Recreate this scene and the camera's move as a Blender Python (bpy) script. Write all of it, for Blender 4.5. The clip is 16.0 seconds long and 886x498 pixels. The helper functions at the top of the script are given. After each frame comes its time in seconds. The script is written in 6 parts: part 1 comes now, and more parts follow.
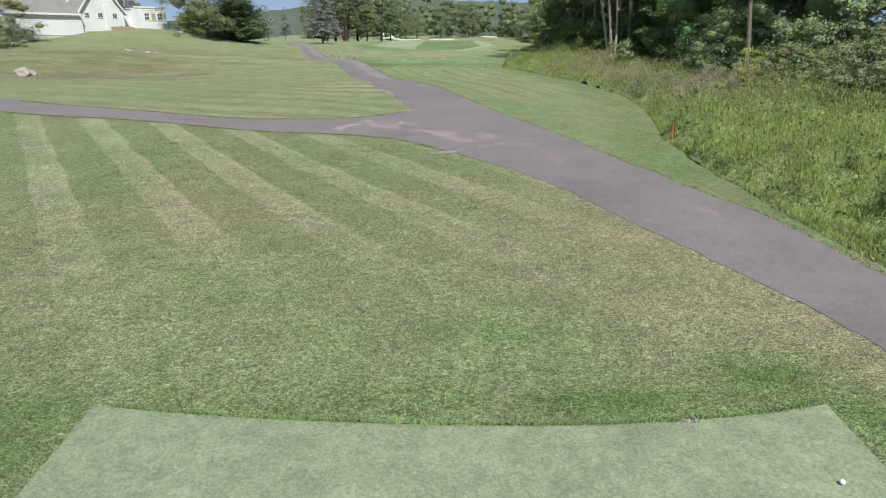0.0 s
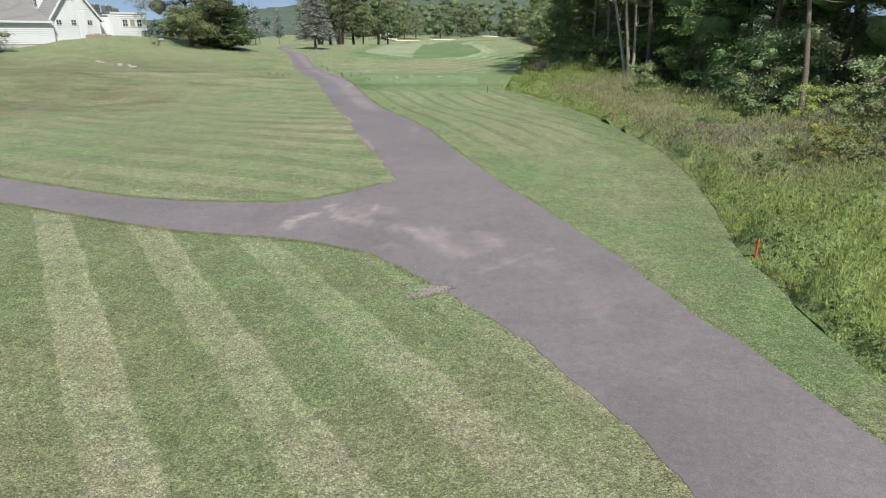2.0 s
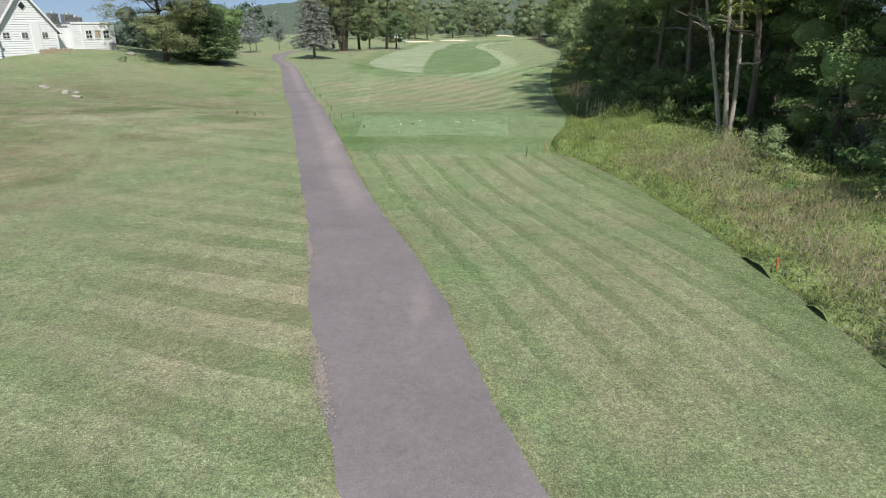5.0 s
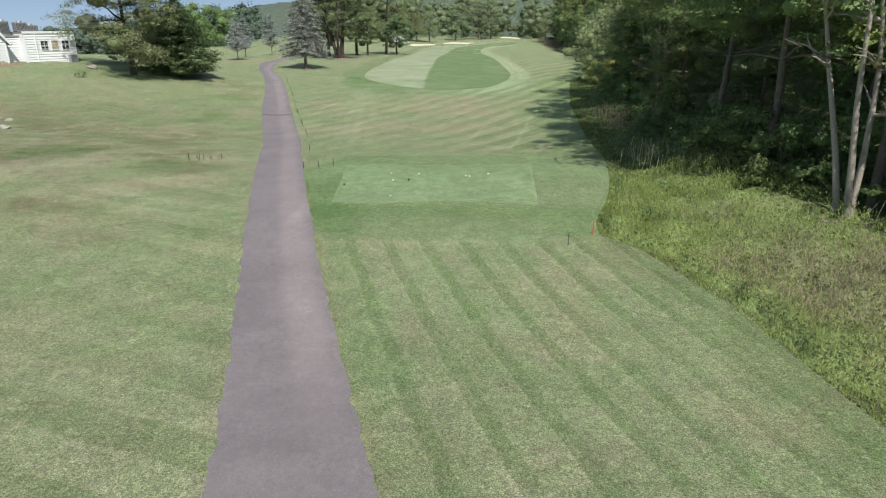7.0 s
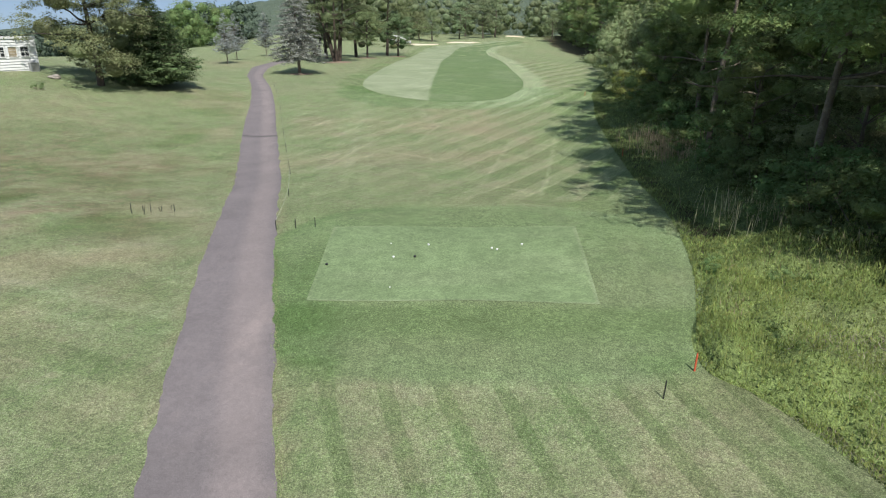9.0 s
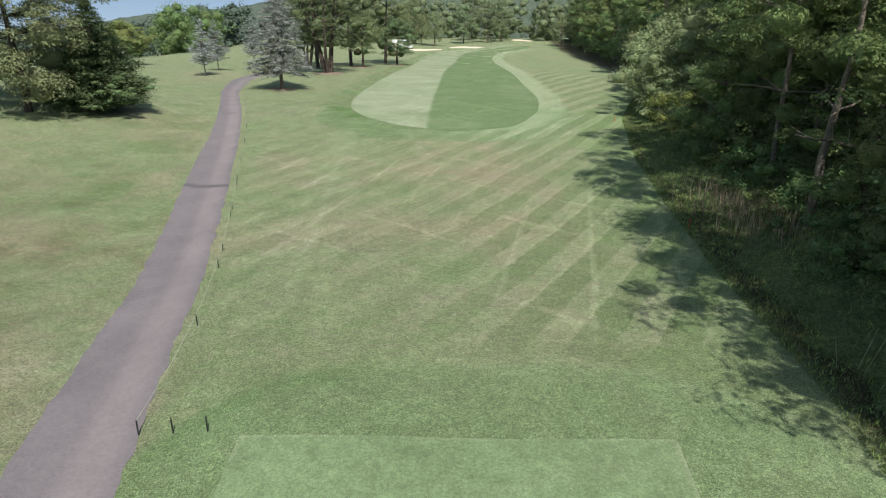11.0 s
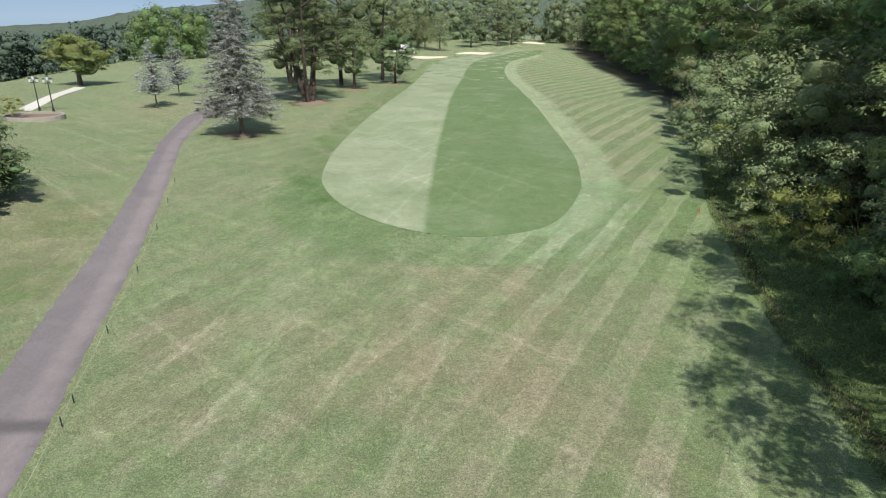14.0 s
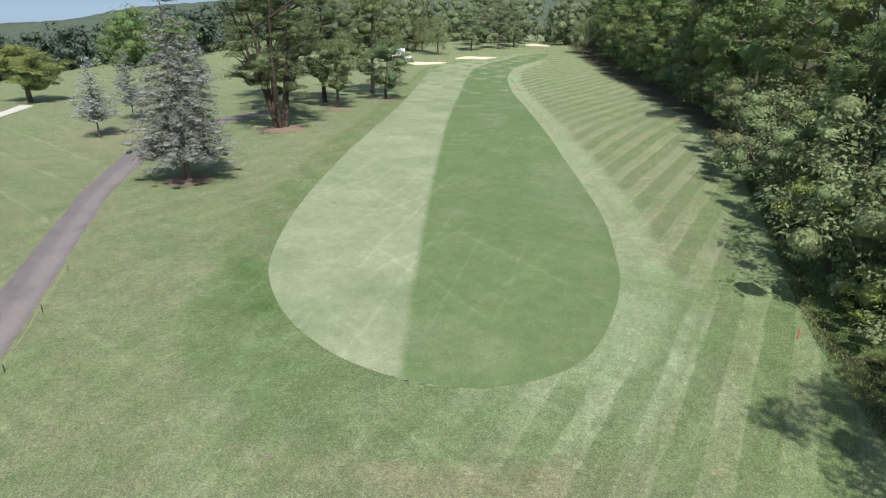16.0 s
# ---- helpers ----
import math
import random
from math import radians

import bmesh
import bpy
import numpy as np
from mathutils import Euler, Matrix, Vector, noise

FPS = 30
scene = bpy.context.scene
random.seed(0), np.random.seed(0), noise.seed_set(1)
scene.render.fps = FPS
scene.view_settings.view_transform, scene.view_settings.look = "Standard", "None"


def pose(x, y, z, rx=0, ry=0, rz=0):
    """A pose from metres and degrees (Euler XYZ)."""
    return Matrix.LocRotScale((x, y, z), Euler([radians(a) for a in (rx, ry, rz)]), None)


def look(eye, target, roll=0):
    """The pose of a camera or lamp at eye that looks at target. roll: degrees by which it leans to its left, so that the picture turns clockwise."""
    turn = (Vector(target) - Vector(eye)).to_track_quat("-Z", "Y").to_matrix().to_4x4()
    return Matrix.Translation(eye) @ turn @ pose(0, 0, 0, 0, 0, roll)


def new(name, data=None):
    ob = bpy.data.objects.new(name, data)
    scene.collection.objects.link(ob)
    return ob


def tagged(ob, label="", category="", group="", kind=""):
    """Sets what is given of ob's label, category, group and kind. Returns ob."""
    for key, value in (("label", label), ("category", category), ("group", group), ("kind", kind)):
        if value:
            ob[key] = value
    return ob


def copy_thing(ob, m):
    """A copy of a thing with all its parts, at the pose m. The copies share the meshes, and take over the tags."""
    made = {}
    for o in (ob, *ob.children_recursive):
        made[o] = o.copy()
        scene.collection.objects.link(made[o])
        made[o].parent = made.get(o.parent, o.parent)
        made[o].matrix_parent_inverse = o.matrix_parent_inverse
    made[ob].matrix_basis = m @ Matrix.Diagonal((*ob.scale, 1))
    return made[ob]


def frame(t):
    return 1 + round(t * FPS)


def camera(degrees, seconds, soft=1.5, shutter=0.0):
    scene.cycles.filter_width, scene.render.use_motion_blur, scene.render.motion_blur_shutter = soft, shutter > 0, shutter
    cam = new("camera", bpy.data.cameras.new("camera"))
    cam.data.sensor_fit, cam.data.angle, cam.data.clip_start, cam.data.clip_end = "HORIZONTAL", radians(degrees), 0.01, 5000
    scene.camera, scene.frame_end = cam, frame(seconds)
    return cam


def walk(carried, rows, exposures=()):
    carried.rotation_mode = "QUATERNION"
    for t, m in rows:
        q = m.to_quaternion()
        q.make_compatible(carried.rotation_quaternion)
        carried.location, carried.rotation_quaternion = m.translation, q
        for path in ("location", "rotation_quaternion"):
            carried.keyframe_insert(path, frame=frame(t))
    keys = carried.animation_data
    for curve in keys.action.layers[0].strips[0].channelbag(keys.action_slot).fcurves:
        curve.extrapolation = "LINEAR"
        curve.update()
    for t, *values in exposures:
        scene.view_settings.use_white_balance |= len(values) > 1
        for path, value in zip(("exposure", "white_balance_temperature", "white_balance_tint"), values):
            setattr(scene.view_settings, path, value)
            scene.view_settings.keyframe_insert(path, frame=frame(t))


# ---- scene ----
cam = camera(70.0, 16.0, soft=1.15)
PATH = [
    (0.0, 0.000, 0.000, 3.000, 71.505, -0.000, 0.000),
    (0.5, 0.094, 1.220, 3.466, 71.420, -0.063, 0.017),
    (1.0, 0.209, 2.679, 3.790, 71.348, -0.043, -0.001),
    (1.5, 0.259, 4.423, 4.093, 71.308, -0.016, -0.037),
    (2.0, 0.307, 6.272, 4.465, 71.196, 0.031, 0.013),
    (2.5, 0.242, 8.242, 4.838, 71.122, 0.045, 0.050),
    (3.0, 0.269, 10.492, 5.176, 71.069, 0.074, 0.212),
    (3.5, 0.235, 12.767, 5.552, 70.998, 0.081, 0.466),
    (4.0, 0.092, 15.094, 5.950, 70.860, 0.084, 0.939),
    (6.5, -0.391, 27.666, 7.305, 70.677, 0.019, 1.055),
    (7.0, -0.495, 29.937, 7.662, 70.637, -0.031, 1.206),
    (7.5, -0.725, 32.101, 7.975, 70.573, -0.011, 1.359),
    (8.0, -0.908, 34.135, 8.137, 70.485, -0.048, 1.419),
    (8.5, -1.101, 36.148, 8.196, 70.428, -0.073, 1.405),
    (9.0, -1.244, 38.169, 8.406, 70.338, -0.091, 1.341),
    (11.5, -1.350, 52.904, 9.703, 70.425, -0.091, 1.844),
    (12.0, -1.487, 55.947, 10.306, 70.201, -0.064, 1.969),
    (12.5, -1.646, 58.966, 10.889, 70.036, -0.066, 1.972),
    (13.0, -1.784, 62.151, 11.398, 69.963, -0.063, 1.968),
    (13.5, -1.848, 65.525, 11.824, 69.885, -0.068, 2.070),
    (14.0, -1.890, 68.730, 12.287, 69.799, -0.063, 2.169),
    (14.5, -1.900, 71.933, 12.763, 69.711, -0.036, 2.149),
    (15.0, -1.878, 75.077, 13.204, 69.616, -0.012, 2.121),
    (15.5, -1.836, 78.244, 13.495, 69.542, -0.039, 2.112),
    (16.0, -1.806, 81.327, 13.808, 69.478, -0.054, 2.189),
]
walk(cam, [(t, pose(x, y, z, rx, ry, rz)) for t, x, y, z, rx, ry, rz in PATH])

# ---- daylight ----
SUN_ELEVATION, SUN_FROM = 52.0, (0.29, -0.957)   # the sun stands behind and to one side
world = bpy.data.worlds.new("sky")
scene.world = world
world.use_nodes = True
wn = world.node_tree
wn.nodes.clear()
sky = wn.nodes.new("ShaderNodeTexSky")
sky.sky_type = 'NISHITA'
sky.sun_disc = False
sky.sun_elevation = radians(SUN_ELEVATION)
sky.sun_rotation = math.atan2(SUN_FROM[0], SUN_FROM[1])
sky.air_density, sky.dust_density, sky.ozone_density = 0.7, 0.0, 2.4
sky.altitude = 4600
coord = wn.nodes.new("ShaderNodeTexCoord")
stretch = wn.nodes.new("ShaderNodeMapping")
stretch.inputs["Scale"].default_value = (5.0, 5.0, 22.0)
puffs = wn.nodes.new("ShaderNodeTexNoise")
puffs.inputs["Scale"].default_value, puffs.inputs["Detail"].default_value = 1.3, 6.0
ramp = wn.nodes.new("ShaderNodeValToRGB")
ramp.color_ramp.elements[0].position, ramp.color_ramp.elements[1].position = 0.63, 0.80
mixer = wn.nodes.new("ShaderNodeMix")
mixer.data_type = 'RGBA'
mixer.inputs["B"].default_value = (5.6, 5.6, 5.6, 1)
backg = wn.nodes.new("ShaderNodeBackground")
backg.inputs["Strength"].default_value = 0.15
wout = wn.nodes.new("ShaderNodeOutputWorld")
wn.links.new(coord.outputs["Generated"], stretch.inputs["Vector"])
wn.links.new(stretch.outputs["Vector"], puffs.inputs["Vector"])
wn.links.new(puffs.outputs["Fac"], ramp.inputs["Fac"])
wn.links.new(ramp.outputs["Color"], mixer.inputs["Factor"])
haze = wn.nodes.new("ShaderNodeMix")
haze.data_type = 'RGBA'
haze.inputs["Factor"].default_value = 0.80
haze.inputs["B"].default_value = (2.30, 2.95, 3.85, 1)
wn.links.new(sky.outputs["Color"], haze.inputs["A"])
wn.links.new(haze.outputs["Result"], mixer.inputs["A"])
tint = wn.nodes.new("ShaderNodeMix")
tint.data_type, tint.blend_type = 'RGBA', 'MULTIPLY'
tint.inputs["Factor"].default_value = 1.0
tint.inputs["B"].default_value = (0.62, 0.64, 0.66, 1)
wn.links.new(mixer.outputs["Result"], tint.inputs["A"])
wn.links.new(tint.outputs["Result"], backg.inputs["Color"])
wn.links.new(backg.outputs["Background"], wout.inputs["Surface"])
sun_data = bpy.data.lights.new("sun", 'SUN')
sun_data.energy, sun_data.angle, sun_data.color = 4.3, radians(0.53), (1.0, 0.955, 0.87)
sun = new("sun", sun_data)
flat = math.hypot(*SUN_FROM)
rise = math.tan(radians(SUN_ELEVATION)) * flat
sun.matrix_world = look((SUN_FROM[0] * 100, SUN_FROM[1] * 100, rise * 100), (0, 0, 0))
scene.view_settings.exposure = 0.45


# ---- materials ----
def material(name, base, rough=0.8, spots=(), bump=None, island=0.0, metal=0.0, through_light=0.0, attr=(), shade=(), bands=(), spec=0.3, object_random=0.0, mottle=(), lace=0.0):
    """Principled surface. spots: (scale, amount, colour, low, high) noise patches mixed over the base;
    bump: (scale, strength, distance); island: brightness spread per piece; attr: (attribute, colour, amount)."""
    m = bpy.data.materials.new(name)
    m.use_nodes = True
    n, l = m.node_tree.nodes, m.node_tree.links
    n.clear()
    out = n.new("ShaderNodeOutputMaterial")
    p = n.new("ShaderNodeBsdfPrincipled")
    p.inputs["Roughness"].default_value = rough
    p.inputs["Metallic"].default_value = metal
    p.inputs["Specular IOR Level"].default_value = spec
    geo = n.new("ShaderNodeNewGeometry")
    rgb = n.new("ShaderNodeRGB")
    rgb.outputs[0].default_value = (*base, 1)
    col = rgb.outputs[0]

    def mix(fac, a, b, blend='MIX'):
        x = n.new("ShaderNodeMix")
        x.data_type, x.blend_type = 'RGBA', blend
        if isinstance(fac, float):
            x.inputs["Factor"].default_value = fac
        else:
            l.new(fac, x.inputs["Factor"])
        l.new(a, x.inputs["A"])
        if isinstance(b, tuple):
            x.inputs["B"].default_value = (*b, 1)
        else:
            l.new(b, x.inputs["B"])
        return x.outputs["Result"]

    def maths(op, a, b):
        x = n.new("ShaderNodeMath")
        x.operation = op
        for k, v in enumerate((a, b)):
            if isinstance(v, (int, float)):
                x.inputs[k].default_value = v
            else:
                l.new(v, x.inputs[k])
        return x.outputs[0]

    for scale, amount, colour, low, high in spots:
        t = n.new("ShaderNodeTexNoise")
        t.inputs["Scale"].default_value, t.inputs["Detail"].default_value = scale, 5.0
        l.new(geo.outputs["Position"], t.inputs["Vector"])
        r = n.new("ShaderNodeMapRange")
        r.inputs["From Min"].default_value, r.inputs["From Max"].default_value = low, high
        r.inputs["To Max"].default_value = amount
        l.new(t.outputs["Fac"], r.inputs["Value"])
        col = mix(r.outputs["Result"], col, colour)
    for key, colour, amount, *patchy in attr:
        a = n.new("ShaderNodeAttribute")
        a.attribute_name = key
        fac = maths('MULTIPLY', a.outputs["Fac"], amount)
        if patchy:
            t = n.new("ShaderNodeTexNoise")
            t.inputs["Scale"].default_value, t.inputs["Detail"].default_value = patchy[0], 6.0
            l.new(geo.outputs["Position"], t.inputs["Vector"])
            r = n.new("ShaderNodeMapRange")
            r.inputs["From Min"].default_value, r.inputs["From Max"].default_value = 0.44, 0.60
            l.new(t.outputs["Fac"], r.inputs["Value"])
            fac = maths('MULTIPLY', fac, r.outputs["Result"])
        col = mix(fac, col, colour)
    for scale, amount in mottle:
        t = n.new("ShaderNodeTexNoise")
        t.inputs["Scale"].default_value, t.inputs["Detail"].default_value, t.inputs["Roughness"].default_value = scale, 4.0, 0.65
        l.new(geo.outputs["Position"], t.inputs["Vector"])
        r = n.new("ShaderNodeMapRange")
        r.inputs["From Min"].default_value, r.inputs["From Max"].default_value = 0.32, 0.68
        r.inputs["To Min"].default_value, r.inputs["To Max"].default_value = 1 - amount, 1 + amount
        l.new(t.outputs["Fac"], r.inputs["Value"])
        col = mix(1.0, col, r.outputs["Result"], 'MULTIPLY')
    for key, ax, ay, period, phase, duty, hi, lo in bands:
        a = n.new("ShaderNodeAttribute")
        a.attribute_name = key
        xyz = n.new("ShaderNodeSeparateXYZ")
        l.new(geo.outputs["Position"], xyz.inputs[0])
        wav = n.new("ShaderNodeTexNoise")
        wav.inputs["Scale"].default_value, wav.inputs["Detail"].default_value = 0.5, 3.0
        l.new(geo.outputs["Position"], wav.inputs["Vector"])
        u = maths('ADD', maths('ADD', maths('MULTIPLY', xyz.outputs[0], ax / period), maths('MULTIPLY', xyz.outputs[1], ay / period)), maths('MULTIPLY', wav.outputs["Fac"], 0.16))
        u = maths('FRACT', maths('ADD', u, phase / period + 40.0), 0.0)

        def step(edge, width):
            r = n.new("ShaderNodeMapRange")
            r.interpolation_type = 'SMOOTHSTEP'
            r.inputs["From Min"].default_value, r.inputs["From Max"].default_value = edge, edge + width
            l.new(u, r.inputs["Value"])
            return r.outputs["Result"]

        s_ = maths('SUBTRACT', step(0.0, 0.035), step(duty, 0.05))
        col = mix(maths('MULTIPLY', a.outputs["Fac"], s_), col, hi, 'MULTIPLY')
        col = mix(maths('MULTIPLY', a.outputs["Fac"], maths('SUBTRACT', 1.0, s_)), col, lo, 'MULTIPLY')
        if lo[0] < 1:
            rim = maths('SUBTRACT', step(duty - 0.10, 0.05), step(duty, 0.05))
            col = mix(maths('MULTIPLY', a.outputs["Fac"], rim), col, (1.10, 1.08, 1.10), 'MULTIPLY')
    for key, colour, amount in shade:
        a = n.new("ShaderNodeAttribute")
        a.attribute_name = key
        col = mix(maths('MULTIPLY', a.outputs["Fac"], amount), col, colour, 'MULTIPLY')
    for spread, source in ((island, geo.outputs["Random Per Island"]),):
        if spread:
            v = n.new("ShaderNodeHueSaturation")
            l.new(maths('ADD', maths('MULTIPLY', source, 2 * spread), 1 - spread), v.inputs["Value"])
            l.new(maths('ADD', maths('MULTIPLY', source, 0.04), 0.48), v.inputs["Hue"])
            l.new(col, v.inputs["Color"])
            col = v.outputs["Color"]
    if object_random:
        info = n.new("ShaderNodeObjectInfo")
        v = n.new("ShaderNodeHueSaturation")
        l.new(maths('ADD', maths('MULTIPLY', info.outputs["Random"], 2 * object_random), 1 - object_random), v.inputs["Value"])
        l.new(maths('ADD', maths('MULTIPLY', info.outputs["Random"], 0.05), 0.475), v.inputs["Hue"])
        l.new(col, v.inputs["Color"])
        col = v.outputs["Color"]
    l.new(col, p.inputs["Base Color"])
    if bump:
        t = n.new("ShaderNodeTexNoise")
        t.inputs["Scale"].default_value, t.inputs["Detail"].default_value = bump[0], 6.0
        l.new(geo.outputs["Position"], t.inputs["Vector"])
        b = n.new("ShaderNodeBump")
        b.inputs["Strength"].default_value, b.inputs["Distance"].default_value = bump[1], bump[2]
        l.new(t.outputs["Fac"], b.inputs["Height"])
        l.new(b.outputs["Normal"], p.inputs["Normal"])
    def surface(shader):
        """Ragged leaf sprays: small gaps between the leaflets of a spray."""
        if lace:
            gap = n.new("ShaderNodeTexNoise")
            gap.inputs["Scale"].default_value, gap.inputs["Detail"].default_value = lace, 1.5
            l.new(geo.outputs["Position"], gap.inputs["Vector"])
            clear = n.new("ShaderNodeBsdfTransparent")
            cut = n.new("ShaderNodeMixShader")
            l.new(maths('GREATER_THAN', gap.outputs["Fac"], 0.445), cut.inputs["Fac"])
            l.new(clear.outputs["BSDF"], cut.inputs[1])
            l.new(shader, cut.inputs[2])
            shader = cut.outputs["Shader"]
        l.new(shader, out.inputs["Surface"])

    if through_light:
        tr = n.new("ShaderNodeBsdfTranslucent")
        l.new(col, tr.inputs["Color"])
        ms = n.new("ShaderNodeMixShader")
        ms.inputs["Fac"].default_value = through_light
        l.new(p.outputs["BSDF"], ms.inputs[1])
        l.new(tr.outputs["BSDF"], ms.inputs[2])
        surface(ms.outputs["Shader"])
    else:
        surface(p.outputs["BSDF"])
    return m


HIGH, LOW = (1.20, 1.15, 1.23), (0.85, 0.895, 0.835)
LINE = (1.30, 1.25, 1.35)
GRASS = material("mown_grass", (0.184, 0.232, 0.116), 0.9,
                 spots=((0.09, 0.50, (0.209, 0.226, 0.135), 0.45, 0.62), (0.22, 0.55, (0.139, 0.214, 0.088), 0.48, 0.62), (0.55, 0.40, (0.232, 0.227, 0.148), 0.52, 0.64), (0.9, 0.50, (0.127, 0.194, 0.077), 0.50, 0.64),
                        (2.2, 0.40, (0.241, 0.230, 0.157), 0.53, 0.70), (3.6, 0.28, (0.130, 0.187, 0.077), 0.50, 0.70), (7.0, 0.30, (0.266, 0.265, 0.182), 0.53, 0.70), (26.0, 0.55, (0.282, 0.308, 0.202), 0.50, 0.64)),
                 mottle=((0.45, 0.09), (1.3, 0.10), (4.5, 0.15), (11.0, 0.18), (18.0, 0.26), (36.0, 0.36), (70.0, 0.42), (120.0, 0.48)),
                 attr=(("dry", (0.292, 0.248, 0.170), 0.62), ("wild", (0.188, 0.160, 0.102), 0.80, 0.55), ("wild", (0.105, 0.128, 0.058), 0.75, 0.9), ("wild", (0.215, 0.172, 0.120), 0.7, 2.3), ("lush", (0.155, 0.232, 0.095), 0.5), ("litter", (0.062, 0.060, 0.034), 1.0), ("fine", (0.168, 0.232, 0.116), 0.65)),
                 bands=(("cut_a", 0.832, 0.555, 1.82, -0.10, 0.40, HIGH, LOW), ("cut_b", 0.35, 0.94, 1.9, 0.4, 0.5, HIGH, LOW), ("cut_c", 0.959, 0.283, 1.26, 0.78, 0.70, (1.09, 1.06, 1.10), (0.80, 0.86, 0.78)),
                        ("cut_d", 0.889, -0.458, 2.08, 0.08, 0.47, (1.16, 1.11, 1.18), (0.87, 0.91, 0.86)), ("cut_e", 0.98, -0.18, 3.1, 0.0, 0.07, LINE, (1.0, 1.0, 1.0)), ("cut_f", 0.62, 0.78, 4.2, 1.0, 0.06, LINE, (1.0, 1.0, 1.0)),
                        ("cut_g", 0.886, -0.464, 2.2, 1.32, 0.45, (1.16, 1.11, 1.18), (0.87, 0.91, 0.86))),
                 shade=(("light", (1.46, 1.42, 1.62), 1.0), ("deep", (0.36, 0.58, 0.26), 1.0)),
                 bump=(45.0, 1.0, 0.05), spec=0.15)
ASPHALT = material("asphalt", (0.163, 0.146, 0.156), 0.9, mottle=((0.6, 0.07), (8.0, 0.08), (40.0, 0.16), (120.0, 0.22)),
                   attr=(("light", (0.36, 0.30, 0.29), 1.0), ("deep", (0.115, 0.105, 0.11), 1.0)),
                   spots=((0.5, 0.35, (0.205, 0.182, 0.19), 0.45, 0.75), (3.0, 0.4, (0.13, 0.117, 0.124), 0.5, 0.8), (60.0, 0.5, (0.27, 0.25, 0.25), 0.5, 0.75), (150.0, 0.5, (0.10, 0.09, 0.095), 0.5, 0.75)),
                   bump=(120.0, 0.4, 0.01), spec=0.2)
BARK = material("bark", (0.16, 0.135, 0.11), 0.95, spots=((6.0, 0.6, (0.30, 0.27, 0.23), 0.5, 0.75), (25.0, 0.6, (0.06, 0.05, 0.04), 0.5, 0.75)), bump=(14.0, 0.9, 0.06))
DARK_BARK = material("dark_bark", (0.075, 0.060, 0.050), 0.95, spots=((8.0, 0.6, (0.13, 0.11, 0.09), 0.5, 0.75),), bump=(14.0, 0.9, 0.06))
PALE_BARK = material("pale_bark", (0.36, 0.32, 0.28), 0.95, spots=((4.0, 0.6, (0.22, 0.19, 0.16), 0.5, 0.75), (20.0, 0.5, (0.13, 0.11, 0.09), 0.55, 0.75)), bump=(14.0, 0.8, 0.05))


def leaf_material(name, base, spread=0.35, glow=0.25, lace=0.0):
    return material(name, base, 0.65, island=0.6 * spread, spots=((0.35, 0.45, tuple(c * 1.35 for c in base), 0.45, 0.75), (1.2, 0.4, tuple(c * 0.6 for c in base), 0.5, 0.8)),
                    mottle=((1.5, 0.30),), lace=lace, through_light=glow, object_random=0.18, spec=0.12)


LEAF = leaf_material("leaf_green", (0.215, 0.285, 0.115), 0.4, 0.36, 20.0)
LEAF_DARK = leaf_material("leaf_dark", (0.140, 0.198, 0.078), 0.4, 0.28, 20.0)
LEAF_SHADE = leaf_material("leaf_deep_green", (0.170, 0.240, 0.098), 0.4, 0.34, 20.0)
LEAF_YELLOW = leaf_material("leaf_yellow_green", (0.295, 0.330, 0.105), 0.35, 0.30, 20.0)
LEAF_APPLE = leaf_material("leaf_apple", (0.225, 0.265, 0.100), 0.35, 0.30, 20.0)
LEAF_OLIVE = leaf_material("leaf_olive", (0.215, 0.255, 0.132), 0.4, 0.25, 20.0)
LEAF_GREY = leaf_material("leaf_grey_green", (0.225, 0.272, 0.138), 0.4, 0.26, 20.0)
NEEDLE_BLUE = leaf_material("needles_blue", (0.275, 0.295, 0.272), 0.3, 0.2)
PINE = leaf_material("needles_pine", (0.150, 0.200, 0.102), 0.3, 0.3)
NEEDLE_DARK = leaf_material("needles_dark", (0.105, 0.150, 0.068), 0.3, 0.25)
NEEDLE_LIGHT = leaf_material("needles_yellow_green", (0.185, 0.225, 0.11), 0.3, 0.3)
NEEDLE_SILVER = leaf_material("needles_silver", (0.30, 0.335, 0.335), 0.25, 0.2)
WEED = leaf_material("weed_green", (0.335, 0.435, 0.150), 0.35, 0.5)
STRAW = leaf_material("weed_straw", (0.45, 0.40, 0.26), 0.3, 0.45)
# leaf green made paler and greyer, with the haze of distance in the colour
HAZED_PALE = leaf_material("hazed_pale_leaf", (0.215, 0.265, 0.150), 0.3, 0.4)
# dark green pushed towards blue-grey to carry the haze over the far woods
HAZED_DARK = leaf_material("hazed_dark_leaf", (0.085, 0.118, 0.085), 0.3, 0.25)
SAND = material("bunker_sand", (0.62, 0.55, 0.42), 0.95, spots=((2.0, 0.4, (0.5, 0.44, 0.33), 0.5, 0.8),), bump=(30.0, 0.4, 0.03))
CONCRETE = material("pale_concrete", (0.55, 0.53, 0.49), 0.9, spots=((1.5, 0.4, (0.42, 0.41, 0.38), 0.5, 0.8),), bump=(50.0, 0.3, 0.01))
MULCH = material("mulch", (0.23, 0.175, 0.135), 0.95, spots=((7.0, 0.6, (0.30, 0.22, 0.15), 0.45, 0.7),), bump=(25.0, 1.0, 0.06), island=0.3)
WHITE = material("white_paint", (0.74, 0.76, 0.78), 0.6, spots=((1.2, 0.3, (0.62, 0.61, 0.58), 0.5, 0.8),))
